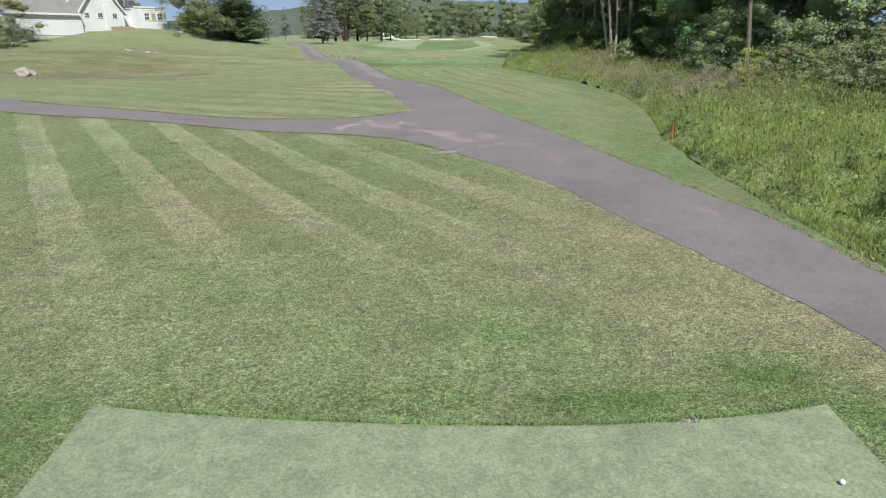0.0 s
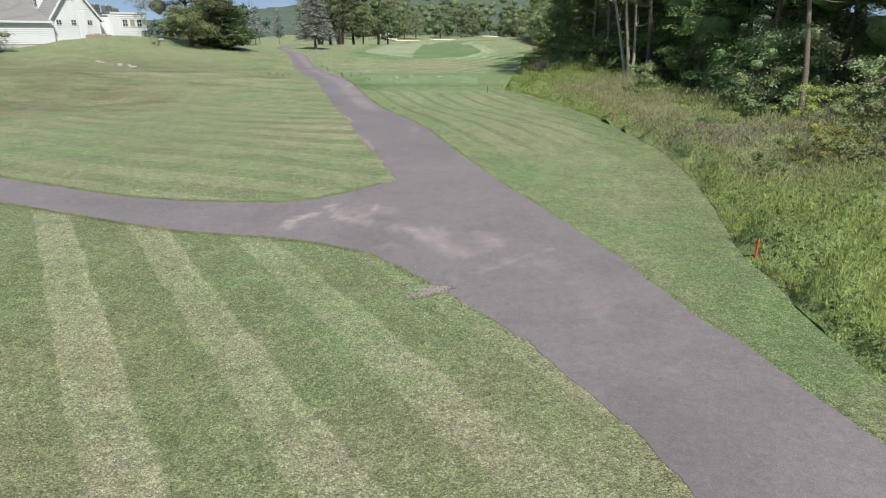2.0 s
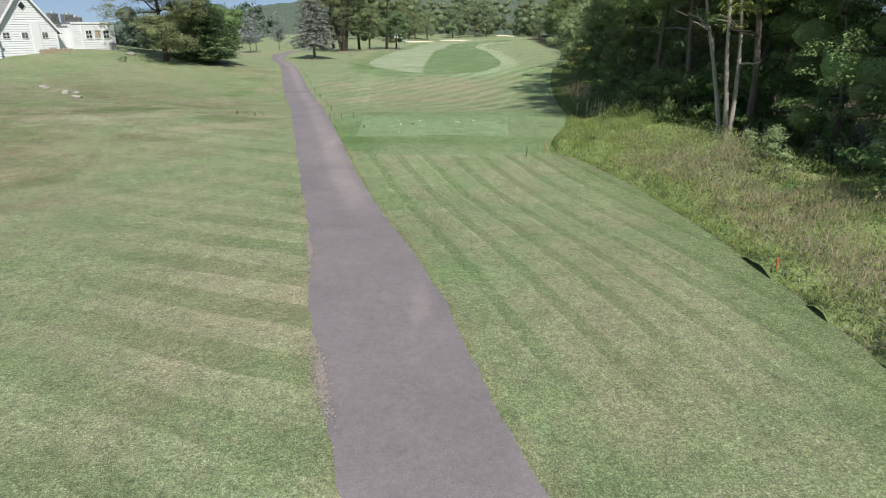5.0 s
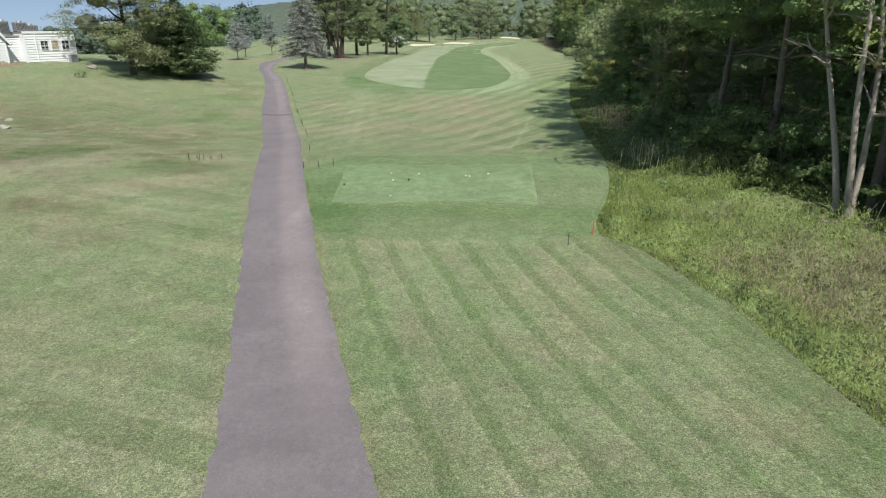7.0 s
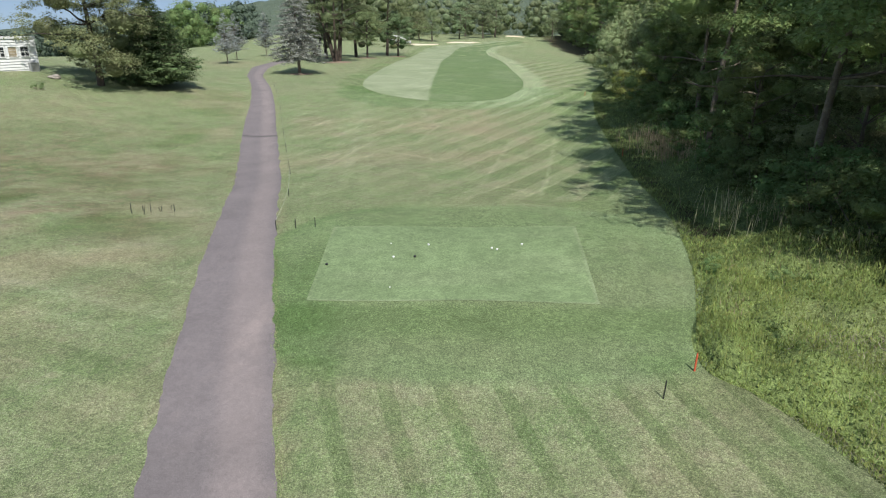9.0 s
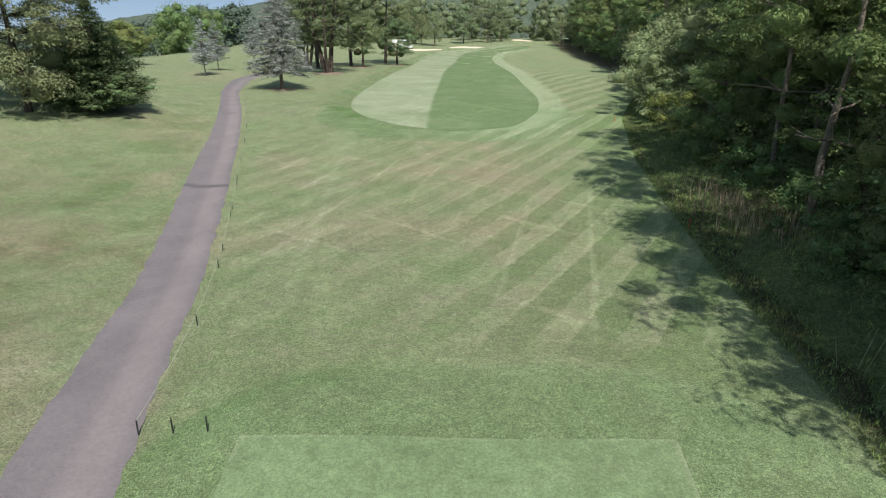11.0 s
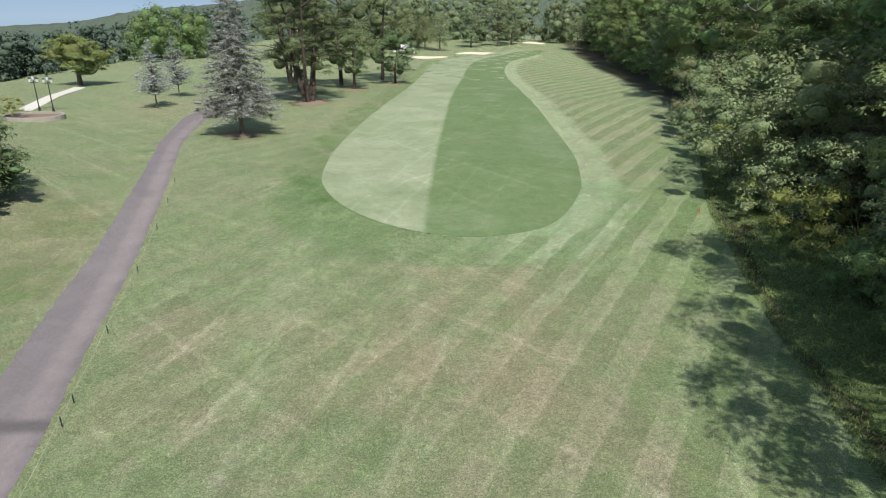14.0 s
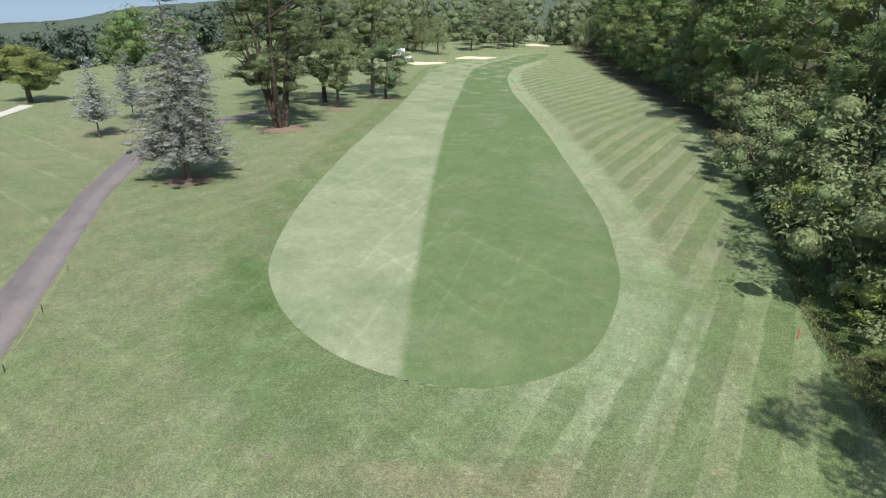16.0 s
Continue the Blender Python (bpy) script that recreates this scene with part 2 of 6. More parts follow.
SHINGLE = material("grey_shingle", (0.23, 0.225, 0.22), 0.9, spots=((1.0, 0.5, (0.30, 0.29, 0.285), 0.45, 0.75), (14.0, 0.5, (0.15, 0.15, 0.15), 0.5, 0.75)), bump=(20.0, 0.6, 0.03), island=0.12)
GLASS = material("window_glass", (0.03, 0.035, 0.04), 0.08, spec=0.6)
TIMBER = material("weathered_timber", (0.36, 0.29, 0.22), 0.9, spots=((5.0, 0.6, (0.22, 0.17, 0.12), 0.45, 0.75),), bump=(30.0, 0.5, 0.01), island=0.2)
GREY_METAL = material("galvanised_metal", (0.42, 0.43, 0.44), 0.45, metal=0.7, spots=((3.0, 0.4, (0.3, 0.3, 0.31), 0.5, 0.8),))
DARK_IRON = material("dark_iron", (0.025, 0.03, 0.028), 0.5, spots=((12.0, 0.5, (0.06, 0.05, 0.045), 0.5, 0.8),))
RED_PAINT = material("red_stake_paint", (0.55, 0.10, 0.05), 0.6, spots=((15.0, 0.4, (0.4, 0.14, 0.09), 0.5, 0.8),))
STONE = material("grey_stone", (0.34, 0.31, 0.28), 0.95, spots=((3.0, 0.6, (0.22, 0.20, 0.18), 0.45, 0.75), (14.0, 0.5, (0.44, 0.41, 0.37), 0.5, 0.75)), bump=(9.0, 0.9, 0.06))
ROPE = material("pale_rope", (0.40, 0.42, 0.33), 0.9)


# ---- the lie of the land ----
PROFILE_Y = (-60, 0, 20, 30, 37, 44, 51, 58, 62, 68, 76, 86, 95, 104, 113, 130, 150, 190, 260, 330, 450, 2500)
PROFILE_Z = (-.3, -.3, -.3, -.1, -.2, -.65, -.4, -.08, -.15, -.62, -1.15, -1.30, -1.3, -1.0, -.9, -1.3, -1.2, -2.8, -4.0, -3.5, -8, -45)
# mounds: x, y, radius, height
MOUNDS = ((-48, 98, 13, 3.0), (-30, 49, 5, 0.8), (-88, 110, 25, 3.0), (-36, 60, 10, 0.6))
# the swale in which the path runs: x, y, radius, depth, and its right-hand bank
SWALE = ((-10.5, 63, 6, -0.22), (-12, 70, 6, -0.20), (-15, 79, 7, -0.15), (-18, 88, 7, -0.18), (-20, 98, 8, -0.25), (-24, 111, 9, -0.27))
BANK_Y, BANK_X = (45, 52, 57, 62, 66.5, 70, 77, 87, 99, 112, 124), (-3.8, -5.6, -7.0, -8.5, -9.8, -10.8, -12.9, -15.7, -18.9, -22.7, -26.5)


def land(x, y):
    x, y = np.asarray(x, float), np.asarray(y, float)
    z = sum(np.interp(y + k, PROFILE_Y, PROFILE_Z) for k in np.linspace(-4, 4, 9)) / 9 + 0.0227 * np.clip(y, -80, 400)
    for mx, my, r, h in MOUNDS:
        z = z + h * np.exp(-((x - mx) ** 2 + (y - my) ** 2) / (2 * r * r))
    bank = np.interp(y, BANK_Y, BANK_X)
    k = np.clip((bank + 2.4 - x) / 4.0, 0, 1)
    k = k * k * (3 - 2 * k)
    for mx, my, r, h in SWALE:
        z = z + k * h * np.exp(-((x - mx) ** 2 + (y - my) ** 2) / (2 * r * r))
    # the far left falls away, the woods' floor dips a little
    z = z - 0.06 * np.clip(-x - 75, 0, 200) - 0.07 * np.clip(-x - 78, 0, 80) * np.clip((y - 150) / 60, 0, 1) - 0.05 * np.clip(x - 12, 0, 15)
    z = z + 0.05 * np.sin(x * 0.31 + 1.1) * np.sin(y * 0.23) + 0.03 * np.sin(x * 0.9 + y * 0.5)
    return z


def land_z(x, y):
    return float(land(x, y))


def smooth(e0, e1, v):
    t = np.clip((v - e0) / (e1 - e0), 0, 1)
    return t * t * (3 - 2 * t)


def wobble(x, y, s=1.0, seed=0.0):
    """Smooth value noise in two octaves, about -1..1."""
    x, y = np.broadcast_arrays(np.asarray(x, float), np.asarray(y, float))
    total = np.zeros(x.shape)
    for octave, share in ((1.0, 1.0), (2.3, 0.5)):
        table = np.random.RandomState(int(abs(seed) * 131 + octave * 17) % 100003).uniform(-1, 1, (64, 64))
        u, v = x * s * octave * 0.62 + 19.7 * octave, y * s * octave * 0.62 + 7.3 * octave
        i, j = np.floor(u), np.floor(v)
        a, b = u - i, v - j
        a, b = a * a * (3 - 2 * a), b * b * (3 - 2 * b)
        i, j = i.astype(np.int64) % 64, j.astype(np.int64) % 64
        k, m = (i + 1) % 64, (j + 1) % 64
        total += share * ((table[i, j] * (1 - a) + table[k, j] * a) * (1 - b) + (table[i, m] * (1 - a) + table[k, m] * a) * b)
    return np.clip(total * 1.15, -1.2, 1.2)


# ---- outlines of the plan ----
PATH_Y = (-12, -4, 0, 5.7, 8, 10.5, 13, 16, 20, 25, 30, 34, 40, 46, 52, 57, 62, 66.5, 70, 77, 82, 87, 93, 99, 105, 112, 118, 124, 133.5, 140, 147, 154, 162)
PATH_L = (3.8, 4.5, 4.7, 4.6, 4.1, 3.2, 2.4, 1.2, 0.0, -1.15, -2.5, -3.6, -4.95, -6.6, -8.2, -9.5, -10.8, -12.0, -12.85, -14.9, -16.4, -17.85, -19.5, -21.0, -22.7, -24.9, -27.0, -29.1, -31.6, -32.6, -32.3, -30.5, -27.5)
PATH_R = (6.3, 6.5, 6.5, 6.3, 6.1, 5.9, 5.3, 4.5, 3.5, 1.8, 0.4, -0.5, -2.25, -4.05, -5.75, -7.1, -8.4, -9.55, -10.35, -12.35, -13.8, -15.25, -16.95, -18.65, -20.5, -22.85, -25.0, -27.0, -29.2, -30.3, -30.0, -28.2, -25.2)
FORK_X = (-110, -70, -40, -30, -22, -17, -12.3, -8.8, -5.6, -3.3, -1.2, 0.6, 2.0)
FORK_LO = (62.0, 44.0, 32.0, 28.6, 26.3, 24.6, 22.7, 21.2, 20.1, 19.6, 18.6, 16.4, 14.2)
FORK_UP = (64.6, 46.6, 34.4, 31.2, 29.2, 27.0, 24.6, 23.1, 22.4, 22.6, 24.7, 24.9, 22.0)
WEED_Y = (-15, 5, 9, 14, 17, 19, 24, 30, 37, 44, 47, 50, 51.5, 54, 57, 62, 70, 78, 88, 95, 100, 106, 115, 125, 145, 180, 240, 330)
WEED_X = (8.0, 6.9, 6.4, 6.4, 6.5, 6.7, 7.7, 8.1, 7.9, 7.4, 6.8, 5.7, 4.7, 5.4, 6.3, 7.2, 8.0, 8.9, 10.0, 10.9, 11.8, 12.8, 15.5, 18.5, 23.5, 27.0, 29.0, 34.0)
FAIR_Y = (100.9, 101.6, 103, 105.5, 109, 113, 122, 136, 153, 170, 189, 210, 230, 243, 252, 262, 272, 280)
FAIR_L = (-2.6, -5.0, -7.2, -9.4, -11.2, -12.2, -13.0, -12.8, -11.6, -11.1, -10.9, -10.4, -9.4, -6.0, -2.0, 3.0, 9.0, 16.0)
FAIR_R = (-1.0, 1.2, 2.9, 4.3, 5.5, 6.2, 6.9, 6.7, 6.2, 5.9, 5.5, 6.0, 8.5, 12.0, 15.0, 18.0, 21.0, 22.0)
FAIR_S = (-3.9, -3.95, -4.0, -4.0, -4.1, -4.1, -4.2, -4.1, -3.9, -3.4, -2.7, -1.9, -0.2, 2.6, 6.0, 10.0, 14.0, 18.5)


def rounded(*cols, n=8):
    """The same outlines, drawn as smooth curves through their points."""
    p = np.array(cols, float).T
    q = np.concatenate([[2 * p[0] - p[1]], p, [2 * p[-1] - p[-2]]])
    out = []
    for k in range(len(p) - 1):
        a, b, c, d = q[k], q[k + 1], q[k + 2], q[k + 3]
        for t in np.arange(n) / n:
            out.append(0.5 * (2 * b + (c - a) * t + (2 * a - 5 * b + 4 * c - d) * t * t + (3 * b - a - 3 * c + d) * t ** 3))
    out.append(p[-1])
    return np.array(out).T


PATH_Y, PATH_L, PATH_R = rounded(PATH_Y, PATH_L, PATH_R)
FORK_X, FORK_LO, FORK_UP = rounded(FORK_X, FORK_LO, FORK_UP)
WEED_Y, WEED_X = rounded(WEED_Y, WEED_X)
FAIR_Y, FAIR_L, FAIR_R, FAIR_S = rounded(FAIR_Y, FAIR_L, FAIR_R, FAIR_S)


# ---- ground ----
def spaced(lo, dense0, dense1, hi, step, grow):
    mid = list(np.arange(dense0, dense1 + step / 2, step))
    left, s, v = [], step, dense0
    while v > lo:
        s *= grow
        v -= s
        left.append(v)
    right, s, v = [], step, mid[-1]
    while v < hi:
        s *= grow
        v += s
        right.append(v)
    return np.array(left[::-1] + mid + right)


def mesh_object(name, verts, faces, mat, parent=None, smooth_shade=True):
    me = bpy.data.meshes.new(name)
    me.from_pydata(verts, [], faces)
    me.update()
    if mat:
        for m in (mat if isinstance(mat, (list, tuple)) else (mat,)):
            me.materials.append(m)
    if smooth_shade:
        me.polygons.foreach_set("use_smooth", [True] * len(me.polygons))
    ob = new(name, me)
    if parent:
        ob.parent = parent
    return ob


def attribute(ob, key, values):
    a = ob.data.attributes.new(key, 'FLOAT', 'POINT')
    a.data.foreach_set("value", np.asarray(values, np.float32).ravel())


def sheet(name, xs, ys_or_grid, mat, lift=0.0):
    """A grid of points laid on the land."""
    gx, gy = xs, ys_or_grid
    ny, nx = gx.shape
    gz = land(gx, gy) + (lift if np.isscalar(lift) else np.asarray(lift))
    v = np.stack([gx, gy, gz], -1).reshape(-1, 3)
    i = np.arange((ny - 1) * (nx - 1))
    a = (i // (nx - 1)) * nx + i % (nx - 1)
    f = np.stack([a, a + 1, a + nx + 1, a + nx], -1)
    return mesh_object(name, v.tolist(), f.tolist(), mat)


ROWS_Y = spaced(-500, -4, 128, 2400, 0.45, 1.06)
ROWS_Y = np.sort(np.concatenate([ROWS_Y[(ROWS_Y < 3.2) | (ROWS_Y > 12)], np.arange(3.3, 12, 0.2)]))
GX, GY = np.meshgrid(spaced(-1800, -34, 14, 1500, 0.42, 1.09), ROWS_Y)
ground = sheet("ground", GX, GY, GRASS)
tagged(ground, "undulating mown golf course grass with striped cuts and dry patches", "grass", kind="structure")


def ground_marks():
    x, y = GX, GY
    pl, pr = np.interp(y, PATH_Y, PATH_L), np.interp(y, PATH_Y, PATH_R)
    weed = np.interp(y, WEED_Y, WEED_X)
    n1 = wobble(x, y, 0.23, 1.0)
    n2 = wobble(x, y, 0.8, 4.0)
    n3 = wobble(x + 1.5 * wobble(x, y, 0.3, 2.0), y, 0.37, 6.0)
    light, deep, dry, wild, litter, fine, shade_tint = (np.zeros_like(x) for _ in range(7))
    lo = np.interp(x, FORK_X, FORK_LO)
    # lawn before the fork
    cut_a = smooth(4.8, 14, y) * (y < lo + .3) * (x < pl + .3) * (0.85 + 0.3 * n1) * (1.0 - 0.55 * smooth(-2, 3, x))
    # lawn beyond the fork
    up = np.interp(x, FORK_X, FORK_UP)
    cut_b = (y > up - .3) * (x < pl + .3) * smooth(-22, -15, x) * smooth(62, 52, y) * (0.34 + 0.4 * n1)
    # lawn between the path and the weeds
    cut_c = smooth(26, 34, y) * smooth(52.5, 51, y) * (x > pr + 0.9) * smooth(0, -.8, x - weed) * (0.85 + 0.35 * n1)
    beside = smooth(1.1, 0.4, np.abs(x - pr - 0.8)) * smooth(14, 22, y) * smooth(56, 50, y)
    light += beside * 0.30
    deep += beside * 0.32
    # darker green band painted along the weeds, where their shade falls on the lawn
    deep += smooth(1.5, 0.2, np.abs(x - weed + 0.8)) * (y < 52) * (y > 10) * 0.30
    # beyond the second tee and along the fairway
    d = smooth(64, 66, y) * smooth(0.3, 1.5, x - pr) * (x < weed + .5)
    cut_d = d * (0.50 + 0.60 * smooth(-4, 4, x)) * (0.9 + 0.3 * n1) * smooth(106, 102, y - 0.5 * x)
    cut_g = d * smooth(102, 106, y - 0.5 * x) * (0.25 + 0.75 * smooth(-4, 6, x)) * (0.9 + 0.25 * n1)
    cut_e = d * 0.75 * smooth(130, 90, y) * smooth(-0.4, 0.5, n1)
    cut_f = d * 0.60 * smooth(130, 90, y) * smooth(-0.3, 0.6, n3)
    cut_f = np.maximum(cut_f, (x < pl - 0.6) * smooth(96, 104, y) * smooth(175, 150, y) * smooth(-60, -50, x) * 0.6)
    # wheel tracks up to the fairway
    for off in (0.0, 1.0):
        for x0, slope, h in ((-8.2, -0.075, 0.30), (-6.9, -0.10, 0.22)):
            w = smooth(0.26, 0.06, np.abs(x - (x0 + off + (y - 66) * slope + 0.25 * np.sin(y * 0.11))))
            light += w * smooth(66, 72, y) * smooth(102, 98, y) * h
    for ax, ay, bx_, by, wide, h in ((-14.6, 55.4, -9.2, 53.6, .30, .40), (-13.0, 53.9, -8.9, 52.6, .28, .32), (-16.3, 55.9, -14.6, 55.4, .3, .3), (-14.7, 57.8, -11.9, 59.3, .35, .25),
                                     (-10.1, 98.9, -10.5, 105.6, .22, .35), (-9.1, 98.9, -9.0, 104.5, .22, .35), (1.0, 97.7, 5.2, 103.0, .28, .40), (3.4, 97.7, 7.9, 106.5, .28, .45), (1.2, 93.2, 7.9, 101.2, .30, .40), (-3.4, 90.0, -5.4, 100.0, .25, .3)):
        q = np.clip(((x - ax) * (bx_ - ax) + (y - ay) * (by - ay)) / ((bx_ - ax) ** 2 + (by - ay) ** 2), 0, 1)
        light += h * smooth(wide + .15, wide * .4, np.hypot(x - ax - q * (bx_ - ax), y - ay - q * (by - ay)))
    # collar of the fairway
    fl, fr = np.interp(y, FAIR_Y, FAIR_L), np.interp(y, FAIR_Y, FAIR_R)
    over = (y > 97) * (y < 262)
    right = smooth(2.9, 2.2, x - fr) * (x > fr - 1) * over * smooth(98, 104, y)
    light = np.where(right > 0, light * (1 - right) + right * (0.78 + 0.12 * np.sin((x - fr) * 5.0)), light)
    deep, dry = deep * (1 - right), dry * (1 - right)
    cut_d, cut_e, cut_f, cut_g = (v * (1 - 0.85 * right) for v in (cut_d, cut_e, cut_f, cut_g))
    ring = np.sqrt(((x + 2.5) / 9.0) ** 2 + ((y - 108) / 8.5) ** 2)
    front = smooth(1.36, 1.26, ring) * (y < 112)
    ang = np.arctan2(y - 108, x + 2.5)
    fine += 0.8 * front
    light += front * ((0.10 + 0.28 * smooth(-7, 4, x)) * (0.75 + 0.25 * np.sin(ring * 62)) + 0.14 * smooth(0.4, 0.9, np.sin(ang * 17 + ring * 9)))
    deep += front * (0.16 + 0.16 * smooth(0, -8, x) + 0.12 * n2)
    leftc = smooth(3.2, 2.4, fl - x) * (x < fl + 1) * over * (y > 106)
    deep += leftc * (0.26 + 0.12 * np.sin(y * 1.1 + x * 2))
    # rings about the second tee, mown along its rounded bank
    tr = np.hypot(np.clip(np.abs(x + 0.6) - 2.2, 0, 99), np.clip(np.abs(y - 57.2) - 1.6, 0, 99) * 1.05)
    bank = smooth(5.5, 4.9, tr)
    fine += bank
    cut_c, cut_d, cut_e, cut_f = (v * (1 - bank) for v in (cut_c, cut_d, cut_e, cut_f))
    light = light * (1 - 0.5 * bank)
    deep += bank * 0.14 + bank * 0.30 * smooth(54.6, 54.0, y) * smooth(51.8, 53.2, y) + smooth(0.5, 0.1, np.abs(tr - 4.9)) * 0.22 * (x < -4)
    light += bank * (0.10 + 0.24 * (np.sin(tr * 8.5) * 0.5 + 0.5) * smooth(0.5, 3.5, x))
    light += smooth(0.34, 0.10, np.abs(tr - 5.2)) * 0.30 * smooth(-5, 1, x)
    # dry places
    dry += 0.08 * smooth(22, 14, y) * (1 + n2) + (smooth(0.15, 0.8, n1) * 0.30 + smooth(0.25, 0.9, n2) * 0.22 + smooth(0.1, 0.8, n3) * 0.28 * smooth(20, 60, y)) * (1 - 0.45 * smooth(58, 66, y))
    dry += smooth(66, 74, y) * smooth(101, 96, y) * smooth(9, 3, x) * smooth(-16, -9, x) * (0.03 + 0.20 * smooth(-0.1, 0.7, n3) + 0.15 * smooth(0.0, 0.8, wobble(x, y, 1.4, 17.0)))
    dry += smooth(16, 24, y) * smooth(60, 50, y) * 0.18 * smooth(-0.2, 0.8, wobble(x, y, 0.7, 19.0))
    for px, py, r, h in ((4.3, 5.3, .35, 1.2), (4.15, 6.3, .5, 1.5), (3.6, 7.2, .6, 1.2), (3.9, 8.4, .6, 0.8), (2.5, 7.0, .5, 0.8), (3.0, 9.3, .9, .45), (0.6, 8.6, .9, .4), (-5.8, 9.2, 1.3, .55), (-5.2, 7.2, .9, .5), (-4.1, 11, 1.0, .5), (-4.4, 15, 1.2, .4), (1.0, 12, 1.6, .35), (6.0, 41, 1.5, 0.6), (3.5, 33, 1.5, .4), (2.2, 37, 1.6, .35),
                         (-4.0, 88, 1.8, 0.7), (0.5, 87.1, 1.3, 0.6), (-4.6, 97.2, 1.5, 0.7), (-2.4, 97.3, 1.3, 0.6), (1.5, 94, 1.5, .4), (-1.5, 80, 4, 0.35), (-1.5, 90, 4, 0.45), (-22.5, 72, 2.6, 0.75), (-18.2, 61.5, 1.3, 0.8), (-20, 66.5, 1.6, 0.7), (-32, 90, 3.5, 0.6), (-17.5, 46, 1.6, .5), (-22.5, 45, 2, .6), (-18.5, 51, 1.5, .5), (-28, 50, 4, 0.5),
                         (-33, 104, 3, 0.3), (4.5, 30, 2, 0.35), (-35, 147, 5, 0.6), (-9, 110, 1.0, 0.5), (12.5, 112, 1.3, 0.8), (11.2, 107, 1.0, .6), (-36, 140, 4, 0.5), (-2.5, 52.5, 3, 0.3), (15, 122, 2, 0.5), (5.6, 56, .8, .7)):
        dry += h * np.exp(-((x - px) ** 2 + (y - py) ** 2) / (2 * r * r)) * (0.5 + 0.55 * wobble(x, y, 2.2, px))
    for px, py, rx, ry, h in ((3.1, 5.55, .5, .32, .95), (1.6, 5.1, .5, .2, .55), (-3.9, 4.4, .7, .9, .6), (4.0, 4.4, .6, .9, .5), (0, 5.0, 4, .25, .4), (0.3, 6.4, .8, .25, .3), (-7.3, 55.6, .6, 2.2, .5), (-5.5, 56, 1.2, 3, .3)):
        w = np.exp(-((x - px) / rx) ** 2 - ((y - py) / ry) ** 2) 
        deep += h * w
        light = light * (1 - np.clip(w, 0, 1))
        dry = dry * (1 - np.clip(w, 0, 1))
    dry = dry * (1 - 0.85 * np.clip(right + 0.6 * front, 0, 1))
    # worn edges of the path
    edge = np.minimum(np.abs(x - pl), np.abs(x - pr))
    dry += smooth(0.32, 0.05, edge) * (0.35 + 0.35 * wobble(x, y, 1.5, 2.0)) * (y < 165)
    # a lush drainage line on the left
    lush = smooth(1.5, 0.3, np.abs((y - 62) - 0.55 * (x + 16) + 0.6 * n2)) * smooth(-8, -11, x) * smooth(-30, -22, x)
    light += lush * 0.28
    dry = dry * (1 - 0.7 * lush)
    # floor of weeds and woods, the wilder slope on the left
    litter += smooth(-0.2, 0.5, x - weed) * (y < 340)
    # greener, less dry lawn; the tint of the tree shade is in its colour
    shade_tint += smooth(-5.5, -1.5, x - weed + 1.2 * n2) * smooth(57, 64, y) * smooth(150, 120, y)
    dry = dry * (1 - shade_tint)
    hill = smooth(-13, -21, x + 3.5 * n2) * smooth(36, 43, y) * smooth(92, 72, y)
    wild += hill * (0.65 + 0.35 * n3)
    deep += hill * 0.25 * smooth(0.1, 0.5, wobble(x, y, 0.42, 9.0))
    light += hill * smooth(0.15, 0.6, wobble(x, y, 0.3, 14.0)) * 0.30
    lower = (x < pl - .5) * smooth(48, 58, y) * smooth(-34, -22, x) * smooth(125, 105, y)
    dry += lower * smooth(0.0, 0.9, wobble(x, y, 0.5, 21.0)) * 0.5
    deep += lower * smooth(0.1, 0.9, wobble(x, y, 0.6, 25.0)) * 0.35
    for key, val in (("light", light), ("deep", deep), ("dry", dry), ("wild", wild), ("litter", litter), ("fine", fine), ("lush", shade_tint), ("cut_a", cut_a), ("cut_b", cut_b), ("cut_c", cut_c), ("cut_d", cut_d), ("cut_e", cut_e), ("cut_f", cut_f), ("cut_g", cut_g)):
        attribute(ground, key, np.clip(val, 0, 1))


ground_marks()

# ---- cart path, tees, fairway ----
def ribbon(name, ys, left, right, across, mat, lift, ragged=0.0):
    ys = np.asarray(ys, float)
    t = np.linspace(0, 1, across)[None, :]
    l = np.asarray(left)[:, None] + ragged * (wobble(ys, ys * 0.3, 2.5, 1.0) + 0.6 * wobble(ys, ys * 0.2, 7.0, 3.0))[:, None]
    r = np.asarray(right)[:, None] + ragged * (wobble(ys, ys * 0.3, 2.3, 5.0) + 0.6 * wobble(ys, ys * 0.2, 6.0, 9.0))[:, None]
    gx = l * (1 - t) + r * t
    gy = np.repeat(ys[:, None], across, 1)
    crown = lift * np.clip(np.minimum(t, 1 - t) * 8, 0.3, 1)
    return sheet(name, gx, gy, mat, crown), gx, gy


VEINS = ((0.16, 0.75, ((-3.2, 20.24), (-3.26, 20.77), (-2.94, 21.31))), (0.24, 0.7, ((-2.62, 22.0), (-2.27, 21.15), (-1.69, 21.09), (-1.4, 22.1))),
         (0.20, 0.65, ((-2.09, 20.98), (-1.42, 20.66), (-0.7, 20.39), (-0.25, 20.28))), (0.36, 0.6, ((-0.15, 20.22), (0.28, 19.16), (0.79, 18.84))),
         (0.26, 0.4, ((1.19, 20.06), (1.38, 19.53), (1.58, 19.37))), (0.13, 0.55, ((0.53, 17.3), (1.13, 17.82), (1.69, 18.51), (2.59, 19.06))), (0.14, 0.4, ((-1.02, 19.06), (-0.7, 19.33))))


